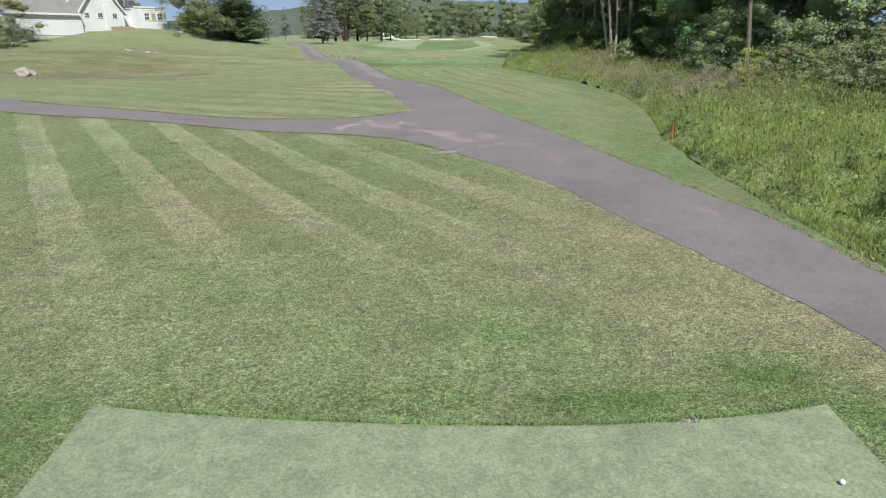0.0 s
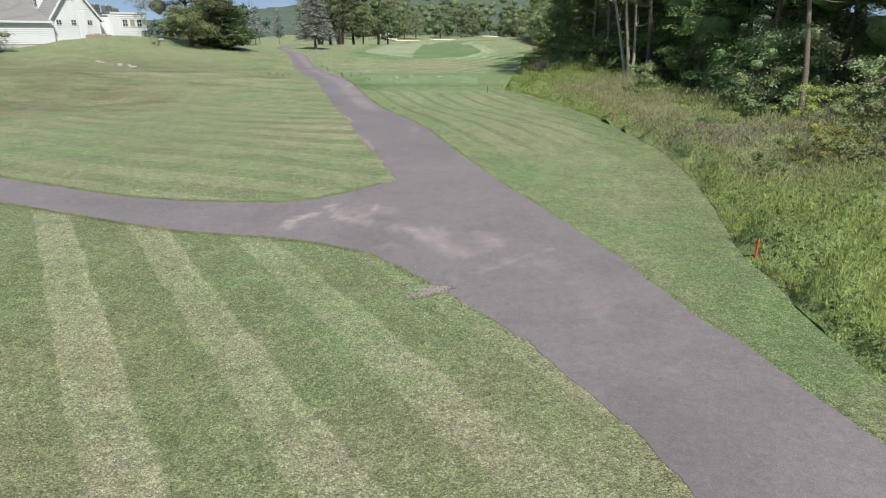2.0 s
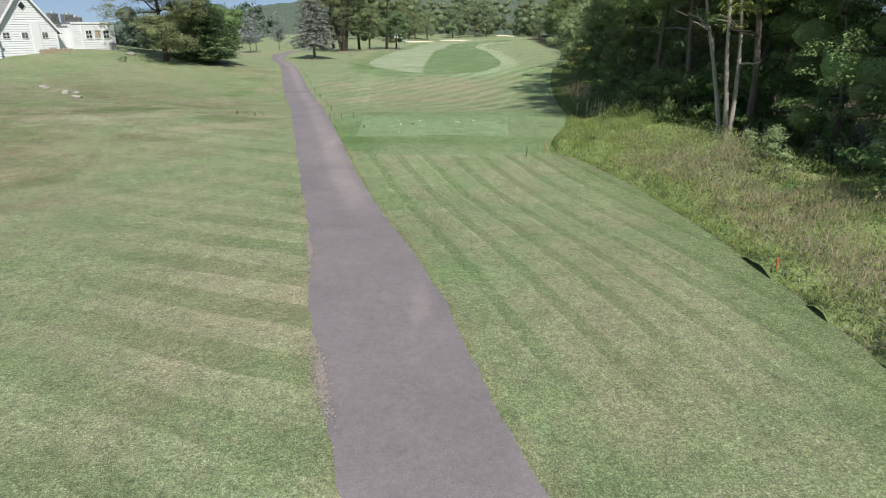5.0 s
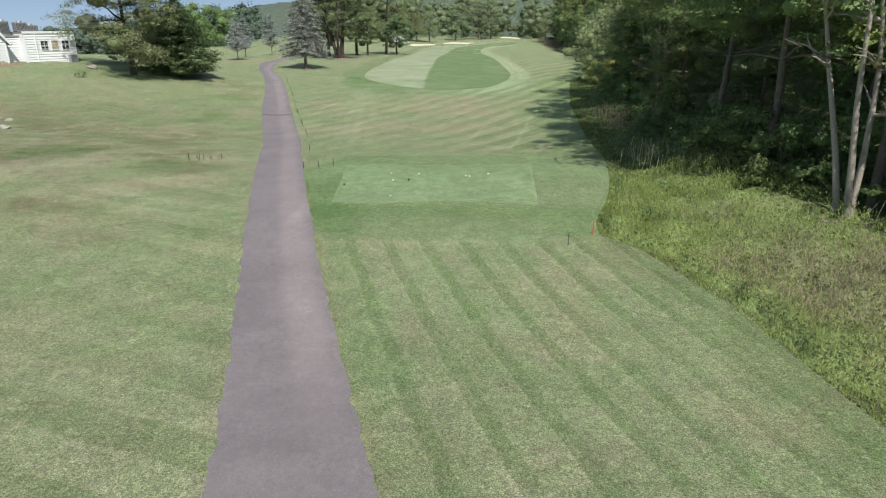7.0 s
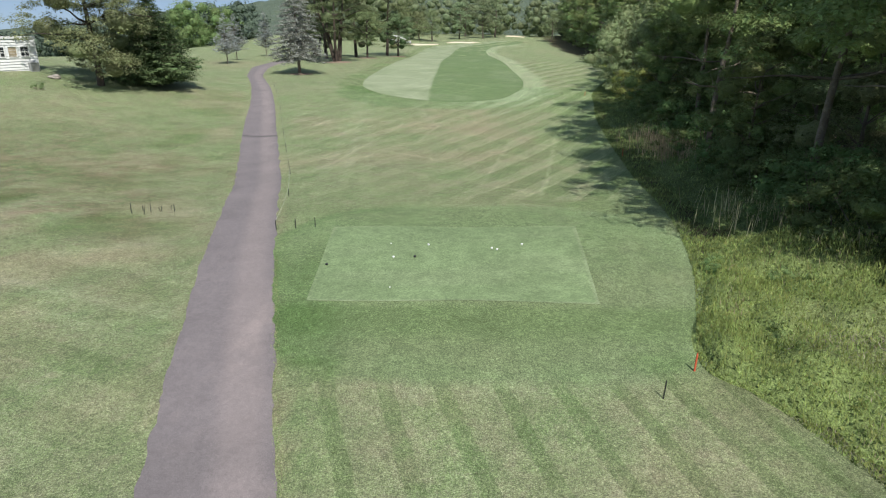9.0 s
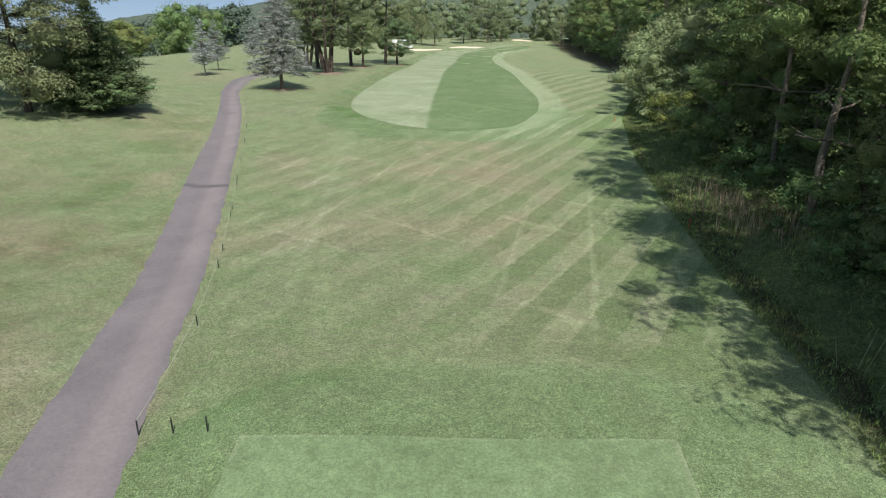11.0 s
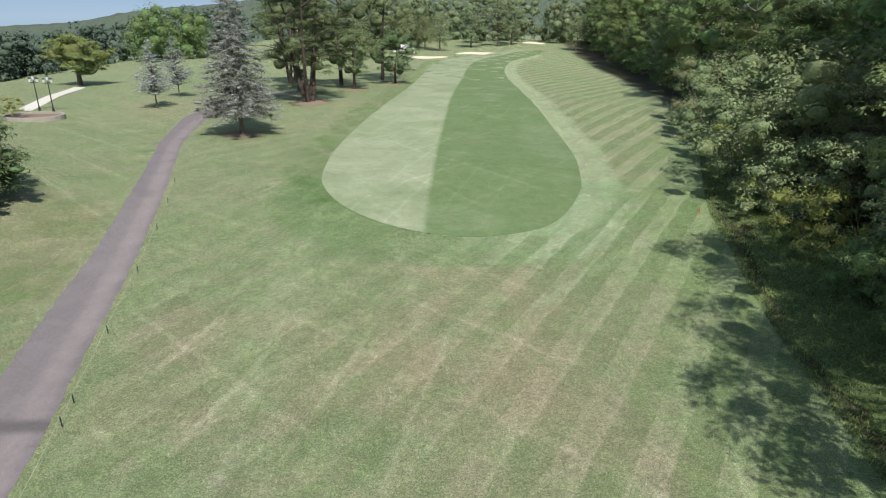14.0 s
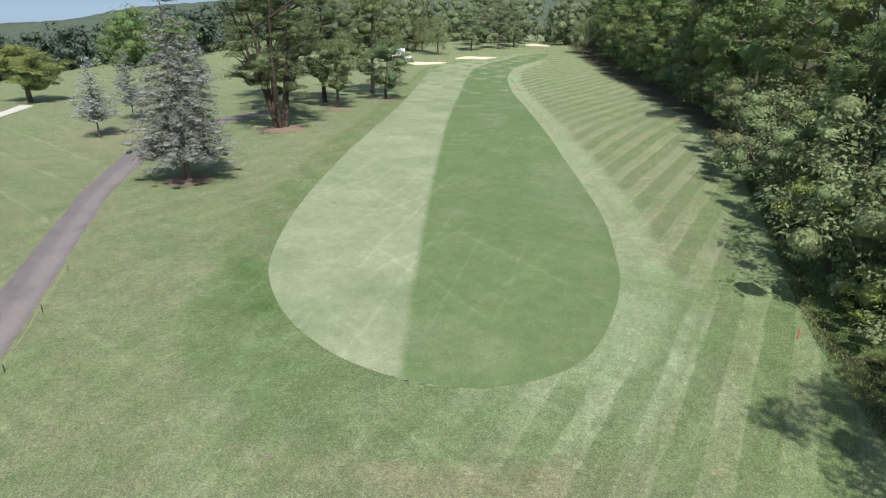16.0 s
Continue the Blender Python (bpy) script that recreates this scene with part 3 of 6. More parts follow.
def path_marks(ob, gx, gy):
    light, deep = np.zeros_like(gx), np.zeros_like(gx)
    for px, py, rx, ry, h in ((0.25, 19.9, 0.5, 0.8, 0.55), (1.4, 19.6, 0.5, 0.9, 0.22), (2.2, 18.2, 0.7, 0.7, 0.25), (-1.5, 21.6, 0.9, 0.6, 0.3), (2.9, 16.4, 0.5, 1.4, 0.2),
                              (4.8, 10.5, 0.5, 2.5, 0.12), (-3.1, 44.5, 0.35, 1.6, 0.5), (-4.2, 48, 0.4, 3, 0.35), (-6.4, 56, 0.5, 6, 0.25), (1.0, 28.5, 0.3, 1.2, 0.3), (-0.9, 33, 0.3, 2, 0.3)):
        w = np.exp(-((gx - px) / rx) ** 2 - ((gy - py) / ry) ** 2)
        light += 0.85 * h * smooth(0.0, 0.8, w + 0.30 * wobble(gx, gy, 3.4, px) + 0.22 * wobble(gx, gy, 8.0, py) - 0.25) * (0.5 + 0.5 * w)
    # pale veins and a crack where the two paths meet
    for width, h, line in VEINS:
        for (ax, ay), (bx_, by) in zip(line, line[1:]):
            q = np.clip(((gx - ax) * (bx_ - ax) + (gy - ay) * (by - ay)) / ((bx_ - ax) ** 2 + (by - ay) ** 2), 0, 1)
            far_ = np.hypot(gx - ax - q * (bx_ - ax), gy - ay - q * (by - ay)) + 0.10 * wobble(gx, gy, 5.0, ax)
            light = np.maximum(light, h * smooth(width, 0.2 * width, far_) * (0.75 + 0.3 * wobble(gx, gy, 9.0, ay)))
    # a long paler wheel band and a dark mended strip across
    pr = np.interp(gy, PATH_Y, PATH_R)
    light += 0.22 * smooth(0.75, 0.2, np.abs(gx - pr + 0.7)) * smooth(38, 44, gy)
    deep += 1.0 * smooth(0.34, 0.26, np.abs(gy - 84.4 + 0.12 * (gx + 15)))
    deep += 0.25 * smooth(0.3, 0.9, wobble(gx, gy, 0.7, 6.0))
    attribute(ob, "light", np.clip(light, 0, 1))
    attribute(ob, "deep", np.clip(deep, 0, 1))


ys = np.concatenate([np.arange(-12, 60, 0.15), np.arange(60, 162, 0.3)])
road, rx_, ry_ = ribbon("road", ys, np.interp(ys, PATH_Y, PATH_L), np.interp(ys, PATH_Y, PATH_R), 19, ASPHALT, 0.022, 0.05)
path_marks(road, rx_, ry_)
tagged(road, "worn purplish grey asphalt cart path with pale patches and ragged edges", "path", kind="structure")

# the branch path, laid crosswise into the main one
bx = np.concatenate([np.arange(-110, -40, 0.6), np.arange(-40, 1.6, 0.15)])
t = np.linspace(0, 1, 21)[:, None]
lo = np.interp(bx, FORK_X, FORK_LO) + 0.05 * wobble(bx, bx * .2, 2.4, 2.0)
up = np.interp(bx, FORK_X, FORK_UP) + 0.05 * wobble(bx, bx * .2, 2.1, 7.0)
gy = lo[None, :] * (1 - t) + up[None, :] * t
gx = np.repeat(bx[None, :], 21, 0)
branch = sheet("road", gx, gy, ASPHALT, 0.016 * np.clip(np.minimum(t, 1 - t) * 8, 0.3, 1))
path_marks(branch, gx, gy)
tagged(branch, "narrow asphalt branch path curving off across the lawn", "path", kind="structure")

TEE = material("tee_turf", (0.198, 0.236, 0.154), 0.9, mottle=((1.1, 0.10), (5.0, 0.14), (30.0, 0.22), (110.0, 0.28)), spots=((0.8, 0.4, (0.215, 0.255, 0.172), 0.45, 0.75), (6.0, 0.4, (0.150, 0.192, 0.112), 0.5, 0.75), (45.0, 0.5, (0.24, 0.275, 0.19), 0.5, 0.75)), bump=(70.0, 0.4, 0.015), spec=0.12)
FAIRWAY = material("fairway_turf", (0.115, 0.172, 0.076), 0.9, mottle=((0.4, 0.07), (1.6, 0.07), (9.0, 0.12), (40.0, 0.25)), bands=(("cut_h", 0.97, -0.22, 2.6, 0.2, 0.05, LINE, (1.0, 1.0, 1.0)), ("cut_h", 0.80, 0.60, 5.3, 0.5, 0.04, LINE, (1.0, 1.0, 1.0)), ("cut_h", 0.85, -0.52, 6.1, 1.5, 0.04, LINE, (1.0, 1.0, 1.0))), attr=(("light", (0.268, 0.306, 0.202), 1.0),),
                   spots=((0.25, 0.35, (0.15, 0.20, 0.095), 0.46, 0.65), (0.9, 0.35, (0.16, 0.205, 0.10), 0.5, 0.66), (2.2, 0.35, (0.115, 0.16, 0.08), 0.5, 0.75), (14.0, 0.35, (0.10, 0.145, 0.07), 0.5, 0.7), (35.0, 0.4, (0.20, 0.24, 0.14), 0.5, 0.7)), bump=(60.0, 0.4, 0.02), spec=0.12)

bow = lambda x: 4.62 + 0.035 * (x - 0.2) ** 2
u = np.linspace(-1, 1, 60)[None, :]
v = np.linspace(0, 1, 60)[:, None]
tx = 0.15 + u * (3.15 + 0.18 * v)
tyy = -3 + v * (bow(tx) + 3)
tee = sheet("pavement", tx, tyy, TEE, 0.012)
tee.name = "tee_front"
tagged(tee, "closely mown pale green front tee with a curved edge", "tee", kind="structure")
tx = -1.35 + u * (4.15 + 0.35 * v)
tyy = 54.5 + v * 6.2 + 0 * u
TEE2 = material("tee_turf_back", (0.156, 0.215, 0.112), 0.9, mottle=((0.6, 0.12), (3.0, 0.16), (14.0, 0.22), (45.0, 0.3)), spots=((0.8, 0.4, (0.178, 0.236, 0.13), 0.45, 0.75), (6.0, 0.4, (0.14, 0.195, 0.095), 0.5, 0.75)), attr=(("light", (0.27, 0.305, 0.20), 0.6),), bump=(70.0, 0.4, 0.015), spec=0.12)
tee2 = sheet("tee_back", tx, tyy, TEE2, 0.012)
rim = np.maximum(np.abs(u) + 0 * v, np.abs(v * 2 - 1) + 0 * u)
attribute(tee2, "light", smooth(0.968, 0.975, rim) * (0.6 + 0.4 * wobble(tx, tyy, 1.0, 5.0)) + 0.18 * smooth(0.2, 0.9, wobble(tx * .3, tyy, 1.2, 8.0)))
tagged(tee2, "closely mown rectangular green tee on a low bank", "tee", kind="structure")

fy = np.concatenate([np.arange(100.9, 116, 0.12), np.arange(116, 280, 0.6)])
fl, fr, fs = (np.interp(fy, FAIR_Y, k) for k in (FAIR_L, FAIR_R, FAIR_S))
fs = np.clip(fs, fl + .02, fr - .02)
half = np.linspace(0, 1, 12)[None, :]
gxl = fl[:, None] * (1 - half) + (fs[:, None] - .4) * half
gxr = fs[:, None] * (1 - half) + fr[:, None] * half
gx = np.concatenate([gxl, gxr], 1)
gy = np.repeat(fy[:, None], gx.shape[1], 1)
fair = sheet("fairway", gx, gy, FAIRWAY, 0.015)
cols = np.arange(gx.shape[1])[None, :] + 0 * gx
side = (cols < 12) * 1.0
attribute(fair, "light", np.clip(side * (0.8 + 0.2 * wobble(gx, gy, 0.5, 2.0)) + 0.18 * (1 - side) * smooth(0.4, 1.0, wobble(gx, gy, 0.4, 8.0)), 0, 1))
attribute(fair, "cut_h", 0.45 * smooth(-0.3, 0.6, wobble(gx, gy, 0.25, 3.0)))
tagged(fair, "smooth mown fairway, one half pale and the other dark green", "fairway", kind="structure")


# ---- trees ----
def tube(points, radii, sides=7):
    """Vertices and faces of a tapered limb."""
    v, f = [], []
    pts = [Vector(p) for p in points]
    for i, p in enumerate(pts):
        d = (pts[min(i + 1, len(pts) - 1)] - pts[max(i - 1, 0)]).normalized()
        a = d.orthogonal().normalized()
        b = d.cross(a)
        for k in range(sides):
            q = 2 * math.pi * k / sides
            v.append(p + radii[i] * (a * math.cos(q) + b * math.sin(q)))
    for i in range(len(pts) - 1):
        for k in range(sides):
            a0, a1 = i * sides + k, i * sides + (k + 1) % sides
            f.append((a0, a1, a1 + sides, a0 + sides))
    f.append(tuple((len(pts) - 1) * sides + k for k in range(sides)))
    return [tuple(p) for p in v], f


def joined(pieces):
    v, f = [], []
    for pv, pf in pieces:
        o = len(v)
        v += pv
        f += [tuple(i + o for i in face) for face in pf]
    return v, f


def limb(rng, start, way, length, radius, bends=5, droop=0.0, sides=6, wander=0.25):
    pts, rad = [Vector(start)], [radius]
    d = Vector(way).normalized()
    for k in range(bends):
        d = (d + Vector((rng.uniform(-wander, wander), rng.uniform(-wander, wander), rng.uniform(-wander, wander) - droop))).normalized()
        pts.append(pts[-1] + d * length / bends)
        rad.append(radius * (1 - 0.85 * (k + 1) / bends))
    return pts, tube(pts, rad, sides)


def leaf_cards(rs, centres, radii, each, size, squash=0.8, droop=0.0, narrow=0.55, shell=0.55, up=0.3, radial=False, dome=False):
    """Leaves as folded quads, gathered in clumps. Returns verts and faces as arrays."""
    c = np.repeat(np.asarray(centres, float), each, 0)
    r = np.repeat(np.asarray(radii, float), each)
    n = len(c)
    d = rs.normal(size=(n, 3))
    d /= np.linalg.norm(d, axis=1)[:, None]
    rr = r * (shell + (1 - shell) * rs.random(n) ** 0.6) * (1 + 0.55 * rs.random(n) ** 4)
    if dome:
        d[:, 2] = np.where(d[:, 2] < -0.12, -d[:, 2], d[:, 2])
    p = c + d * rr[:, None] * np.array([1, 1, squash])
    p[:, 2] -= droop * rs.random(n) * r
    nrm = d + rs.normal(size=(n, 3)) * 0.36 + np.array([0, 0, up + 0.1])
    nrm /= np.linalg.norm(nrm, axis=1)[:, None]
    a = np.cross(nrm, rs.normal(size=(n, 3)))
    if radial:
        a = d + rs.normal(size=(n, 3)) * 0.35 + np.array([0, 0, 0.25])
        nrm = np.cross(a, rs.normal(size=(n, 3)))
        nrm /= np.linalg.norm(nrm, axis=1)[:, None]
    a /= np.linalg.norm(a, axis=1)[:, None]
    b = np.cross(nrm, a)
    s = (size * (0.6 + 0.8 * rs.random(n)))[:, None]
    a *= s
    b *= s * narrow
    fold = nrm * s * 0.18
    v = np.stack([p - a, p - b + fold, p + a, p + b + fold], 1).reshape(-1, 3)
    f = np.arange(n * 4).reshape(-1, 4)
    return v, f


def puffs_of(rs, centres, radii, squash=0.8, fill=0.78):
    """Lumpy inner masses of twigs and leaves, one in each clump."""
    grid = np.array([(i, j, k) for i in (-1, 0, 1) for j in (-1, 0, 1) for k in (-1, 0, 1) if (i, j, k) != (0, 0, 0)], float)
    index = {tuple(int(q) for q in p): n for n, p in enumerate(grid)}
    quads = []
    for axis in range(3):
        for sign in (-1, 1):
            for a in (-1, 0):
                for b in (-1, 0):
                    ring = []
                    for da, db in ((0, 0), (1, 0), (1, 1), (0, 1)):
                        p = [0, 0, 0]
                        p[axis], p[(axis + 1) % 3], p[(axis + 2) % 3] = sign, a + da, b + db
                        ring.append(index[tuple(p)])
                    quads.append(ring if sign > 0 else ring[::-1])
    unit = grid / np.linalg.norm(grid, axis=1)[:, None]
    c, r = np.asarray(centres, float), np.asarray(radii, float)
    n = len(c)
    push = rs.uniform(0.72, 1.10, (n, len(unit), 1)) * (fill * r)[:, None, None]
    v = c[:, None, :] + unit[None] * push * np.array([1, 1, squash])
    f = np.arange(n)[:, None, None] * len(unit) + np.array(quads)[None]
    return v.reshape(-1, 3), f.reshape(-1, 4)


def foliage(rs, centres, radii, each, size, squash=0.8, fill=0.78, **more):
    """Leaves over their inner masses, as one set of quads."""
    v, f = leaf_cards(rs, centres, radii, each, size, squash, **more)
    pv, pf = puffs_of(rs, centres[::2], radii[::2], squash, fill)
    return np.concatenate([v, pv]), np.concatenate([f, pf + len(v)])


def quads_object(name, v, f, mat, parent):
    me = bpy.data.meshes.new(name)
    me.vertices.add(len(v))
    me.vertices.foreach_set("co", np.asarray(v, np.float32).ravel())
    me.loops.add(f.size)
    me.loops.foreach_set("vertex_index", f.ravel().astype(np.int32))
    me.polygons.add(len(f))
    me.polygons.foreach_set("loop_start", np.arange(0, f.size, f.shape[1], dtype=np.int32))
    me.update(calc_edges=True)
    me.materials.append(mat)
    me.polygons.foreach_set("use_smooth", [True] * len(f))
    ob = new(name, me)
    if parent:
        ob.parent = parent
    return ob


def broadleaf(seed, height, spread, leaf, bark, clumps=90, each=70, size=0.2, low=0.25, name="tree", trunk_r=0.28, label="", category="tree", forks=0, lean=(0, 0), clump_r=0.13, upright=False, droop=0.0, flare=0.22, squash=0.62, core=0.0, narrow=0.5, shell=0.5, lobe_n=9):
    """A tree with trunk, limbs and a crown of leaf clumps, at the origin."""
    rng, rs = random.Random(seed), np.random.RandomState(seed)
    root = new(name)
    tagged(root, label, category)
    pieces, tips = [], []
    stems = max(1, forks)
    for s in range(stems):
        q = 2 * math.pi * s / stems + rng.uniform(-.4, .4)
        off = 0.0 if stems == 1 else trunk_r * 0.9
        way = (lean[0] + (flare * math.cos(q) if stems > 1 else 0), lean[1] + (flare * math.sin(q) if stems > 1 else 0), 1)
        pts, piece = limb(rng, (off * math.cos(q), off * math.sin(q), -0.3), way, height * rng.uniform(.78, .9), trunk_r / (1 if stems == 1 else 1.5), 8, 0, 9, 0.07)
        piece = (piece[0], piece[1])
        pieces.append(piece)
        tips += [tuple(p) for p in pts[4:]]
        for k in range(12 // stems + 3):
            j = rng.randint(3, 7)
            h0 = pts[j]
            if h0.z < height * low * 0.7:
                continue
            ang = rng.uniform(0, 2 * math.pi)
            reach = spread * rng.uniform(.5, .95) * (1 - 0.45 * max(0, (h0.z / height - 0.5)))
            lp, lpiece = limb(rng, h0, (math.cos(ang), math.sin(ang), rng.uniform(.15, .7)), reach, trunk_r * 0.32, 5, 0.02, 5, 0.22)
            pieces.append(lpiece)
            tips += [tuple(p) for p in lp[2:]]
    v, f = joined(pieces)
    mesh_object("trunk", v, f, bark, root)
    # the crown is built of great lobes, each set about with leaf clumps
    lobes = []
    count = max(7, int(round(lobe_n * (1 - low) * height / (2.2 * spread) * 1.0 + 5)))
    for k in range(count):
        hh = (k + rng.random()) / count
        prof = math.sin(math.pi * min(1, max(0.08, hh * 0.86 + 0.12))) ** (0.55 if not upright else 0.8)
        big_r = spread * rng.uniform(.30, .46) * (0.72 + 0.28 * prof)
        reach = max(0.0, spread * prof * rng.uniform(.75, 1.1) - big_r) if k < count - 1 else 0.0
        ang = k * 2.4 + rng.uniform(-.5, .5)
        zc = min(height - big_r * .8, height * (low + (1 - low) * hh) + big_r * .25)
        zc = max(zc, height * low + big_r * squash * .6)
        lobes.append((Vector((reach * math.cos(ang) + lean[0] * zc, reach * math.sin(ang) + lean[1] * zc, zc)), big_r))
    centres, radii = [], []
    while len(centres) < clumps:
        if tips and rng.random() < 0.12:
            c = Vector(rng.choice(tips)) + Vector((rng.gauss(0, .4), rng.gauss(0, .4), rng.gauss(0, .3)))
            if c.z < height * low:
                continue
        else:
            mid, big_r = rng.choice(lobes)
            way = Vector((rng.gauss(0, 1), rng.gauss(0, 1), rng.gauss(0, 1) + .35)).normalized()
            if way.z < -.45:
                continue
            c = mid + Vector((way.x, way.y, way.z * .82)) * big_r * rng.uniform(.70, 1.02)
        centres.append(tuple(c))
        radii.append(spread * clump_r * rng.uniform(.55, 1.2))
    look_of = dict(droop=droop, narrow=narrow, shell=shell, up=0.45, dome=True)
    v, f = leaf_cards(rs, centres, radii, each, size * 0.9, squash, **look_of)
    if core:
        pv, pf = puffs_of(rs, [tuple(m) for m, r in lobes], [r for m, r in lobes], 0.8, core)
        v, f = np.concatenate([v, pv]), np.concatenate([f, pf + len(v)])
    quads_object("crown", v, f, leaf, root)
    return root


def conifer(seed, height, spread, needles, bark, tiers=26, per=9, size=0.22, low=0.1, name="spruce_tree", label="", trunk_r=0.22, each=26, droop=0.25, sparse=0.0, rounded=False):
    rng, rs = random.Random(seed), np.random.RandomState(seed)
    root = new(name)
    tagged(root, label, "tree")
    pts, trunk = limb(rng, (0, 0, -0.3), (0, 0, 1), height * 0.97, trunk_r, 8, 0, 8, 0.02)
    pieces = [trunk]
    centres, radii = [], []
    for k in range(tiers):
        hh = k / (tiers - 1)
        z = height * (low + (0.98 - low) * hh)
        reach = spread * ((1 - hh) ** 0.85 if not rounded else math.sqrt(max(0.02, 1 - hh ** 1.6))) * (1.0 if hh > .08 else .85)
        n = max(3, int(per * (1 - 0.65 * hh)))
        for j in range(n):
            if rng.random() < sparse:
                continue
            ang = 6.283 * (j + rng.random()) / n + k * 1.3
            r = max(0.15, reach * rng.uniform(.72, 1.12))
            end = (r * math.cos(ang), r * math.sin(ang), z - droop * r + rng.uniform(-.15, .15))
            if r > 0.8:
                pieces.append(tube([(0, 0, z), (end[0] * .5, end[1] * .5, (z + end[2]) / 2 + 0.05 * r), end], [0.045, 0.03, 0.01], 4))
            m = max(2, int(r / (0.42 if spread < 6 else .8)))
            for s in range(m):
                q = (s + 1) / m
                centres.append((end[0] * q + rng.gauss(0, .1), end[1] * q + rng.gauss(0, .1), z + (end[2] - z) * q + rng.gauss(0, .08)))
                radii.append((0.26 + 0.16 * r * (0.4 + q * 0.6)) * rng.uniform(.7, 1.25))
    v, f = joined(pieces)
    mesh_object("trunk", v, f, bark, root)
    v, f = foliage(rs, centres, radii, each, size, 0.42, 0.36, droop=0.3, narrow=0.24, shell=0.3, up=0.35, dome=True)
    quads_object("crown", v, f, needles, root)
    return root


def bush(seed, height, spread, leaf, clumps=36, each=85, size=0.085, label="", name="bush"):
    rng, rs = random.Random(seed), np.random.RandomState(seed)
    root = new(name)
    tagged(root, label, "bush")
    for k in range(5):
        ang = rng.uniform(0, 6.28)
        _, (v, f) = limb(rng, (0.15 * math.cos(ang), 0.15 * math.sin(ang), -0.1), (math.cos(ang) * .5, math.sin(ang) * .5, 1), height * rng.uniform(.6, .9), 0.035, 4, 0, 5, .2)
        mesh_object("stem", v, f, BARK, root)
    centres, radii = [], []
    for k in range(clumps):
        ang, hh = rng.uniform(0, 6.28), rng.random()
        rad = spread * math.sqrt(rng.random()) * math.sin(math.pi * (0.18 + 0.72 * hh)) ** .6
        centres.append((rad * math.cos(ang), rad * math.sin(ang), height * (0.12 + 0.8 * hh)))
        radii.append(spread * rng.uniform(.13, .28))
    v, f = foliage(rs, centres, radii, each, size * 0.62, 0.75, 0.62, up=0.45, dome=True)
    quads_object("crown", v, f, leaf, root)
    return root


def stand(x, y, turn=0.0, size=1.0, sink=0.05, tilt=0.0, tall=1.0):
    return Matrix.Translation((x, y, land_z(x, y) - sink)) @ Euler((radians(tilt), 0, radians(turn))).to_matrix().to_4x4() @ Matrix.Diagonal((size, size, size * tall, 1))


def put(ob, m):
    ob.matrix_basis = m
    return ob


# ---- woods along the right side: a few kinds, each built once ----
WOOD = "woods along the course"
close_kinds = [
    broadleaf(11, 19, 6.2, LEAF, BARK, 200, 96, 0.115, 0.22, "woodland_tree", 0.24, "tall broadleaf woodland tree with dense green foliage", clump_r=.125, core=.58),
    broadleaf(12, 20, 6.4, LEAF_DARK, BARK, 200, 96, 0.115, 0.24, "woodland_tree", 0.28, "tall dark green broadleaf woodland tree", clump_r=.125, core=.58),
    broadleaf(13, 16, 5.2, LEAF, PALE_BARK, 180, 96, 0.105, 0.20, "woodland_tree", 0.17, "slender broadleaf woodland tree with pale bark", clump_r=.125, core=.58),
]
near_kinds = [
    broadleaf(14, 10, 4.2, LEAF_GREY, BARK, 230, 110, 0.070, 0.03, "woodland_tree", 0.15, "grey-green bushy tree at the woodland edge", clump_r=.135, core=.58),
    broadleaf(19, 14, 4.8, LEAF, BARK, 220, 92, 0.098, 0.05, "woodland_tree", 0.2, "full green tree at the woodland edge", clump_r=.135, core=.58),
    broadleaf(34, 12, 4.4, LEAF_SHADE, BARK, 210, 92, 0.098, 0.05, "woodland_tree", 0.18, "deep green bushy tree at the woodland edge", clump_r=.135, core=.58),
]
far_kinds = [
    broadleaf(16, 17, 5.8, LEAF, BARK, 110, 60, 0.19, 0.03, "woodland_tree", 0.26, "broadleaf tree of the woodland belt", clump_r=.16, core=.55),
    broadleaf(17, 19, 6.2, LEAF_DARK, BARK, 110, 60, 0.19, 0.03, "woodland_tree", 0.28, "dark green broadleaf tree of the woodland belt", clump_r=.16, core=.55),
    broadleaf(18, 15, 5.0, LEAF_GREY, BARK, 105, 60, 0.18, 0.03, "woodland_tree", 0.22, "pale green broadleaf tree of the woodland belt", clump_r=.16, core=.55),
]
back_kinds = [
    broadleaf(20, 17, 5.8, LEAF, BARK, 60, 34, 0.34, 0.06, "woodland_tree", 0.26, "broadleaf tree deep within the woods", clump_r=.19, core=.55),
    broadleaf(33, 19, 6.2, LEAF_DARK, BARK, 60, 34, 0.34, 0.06, "woodland_tree", 0.28, "dark green broadleaf tree deep within the woods", clump_r=.19, core=.55),
]
used = set()


def place(kind_ob, m, group=""):
    """The first use moves the built thing itself, later ones copy it."""
    if kind_ob.name in used:
        ob = copy_thing(kind_ob, m)
    else:
        used.add(kind_ob.name)
        ob = put(kind_ob, m)
    return tagged(ob, group=group)


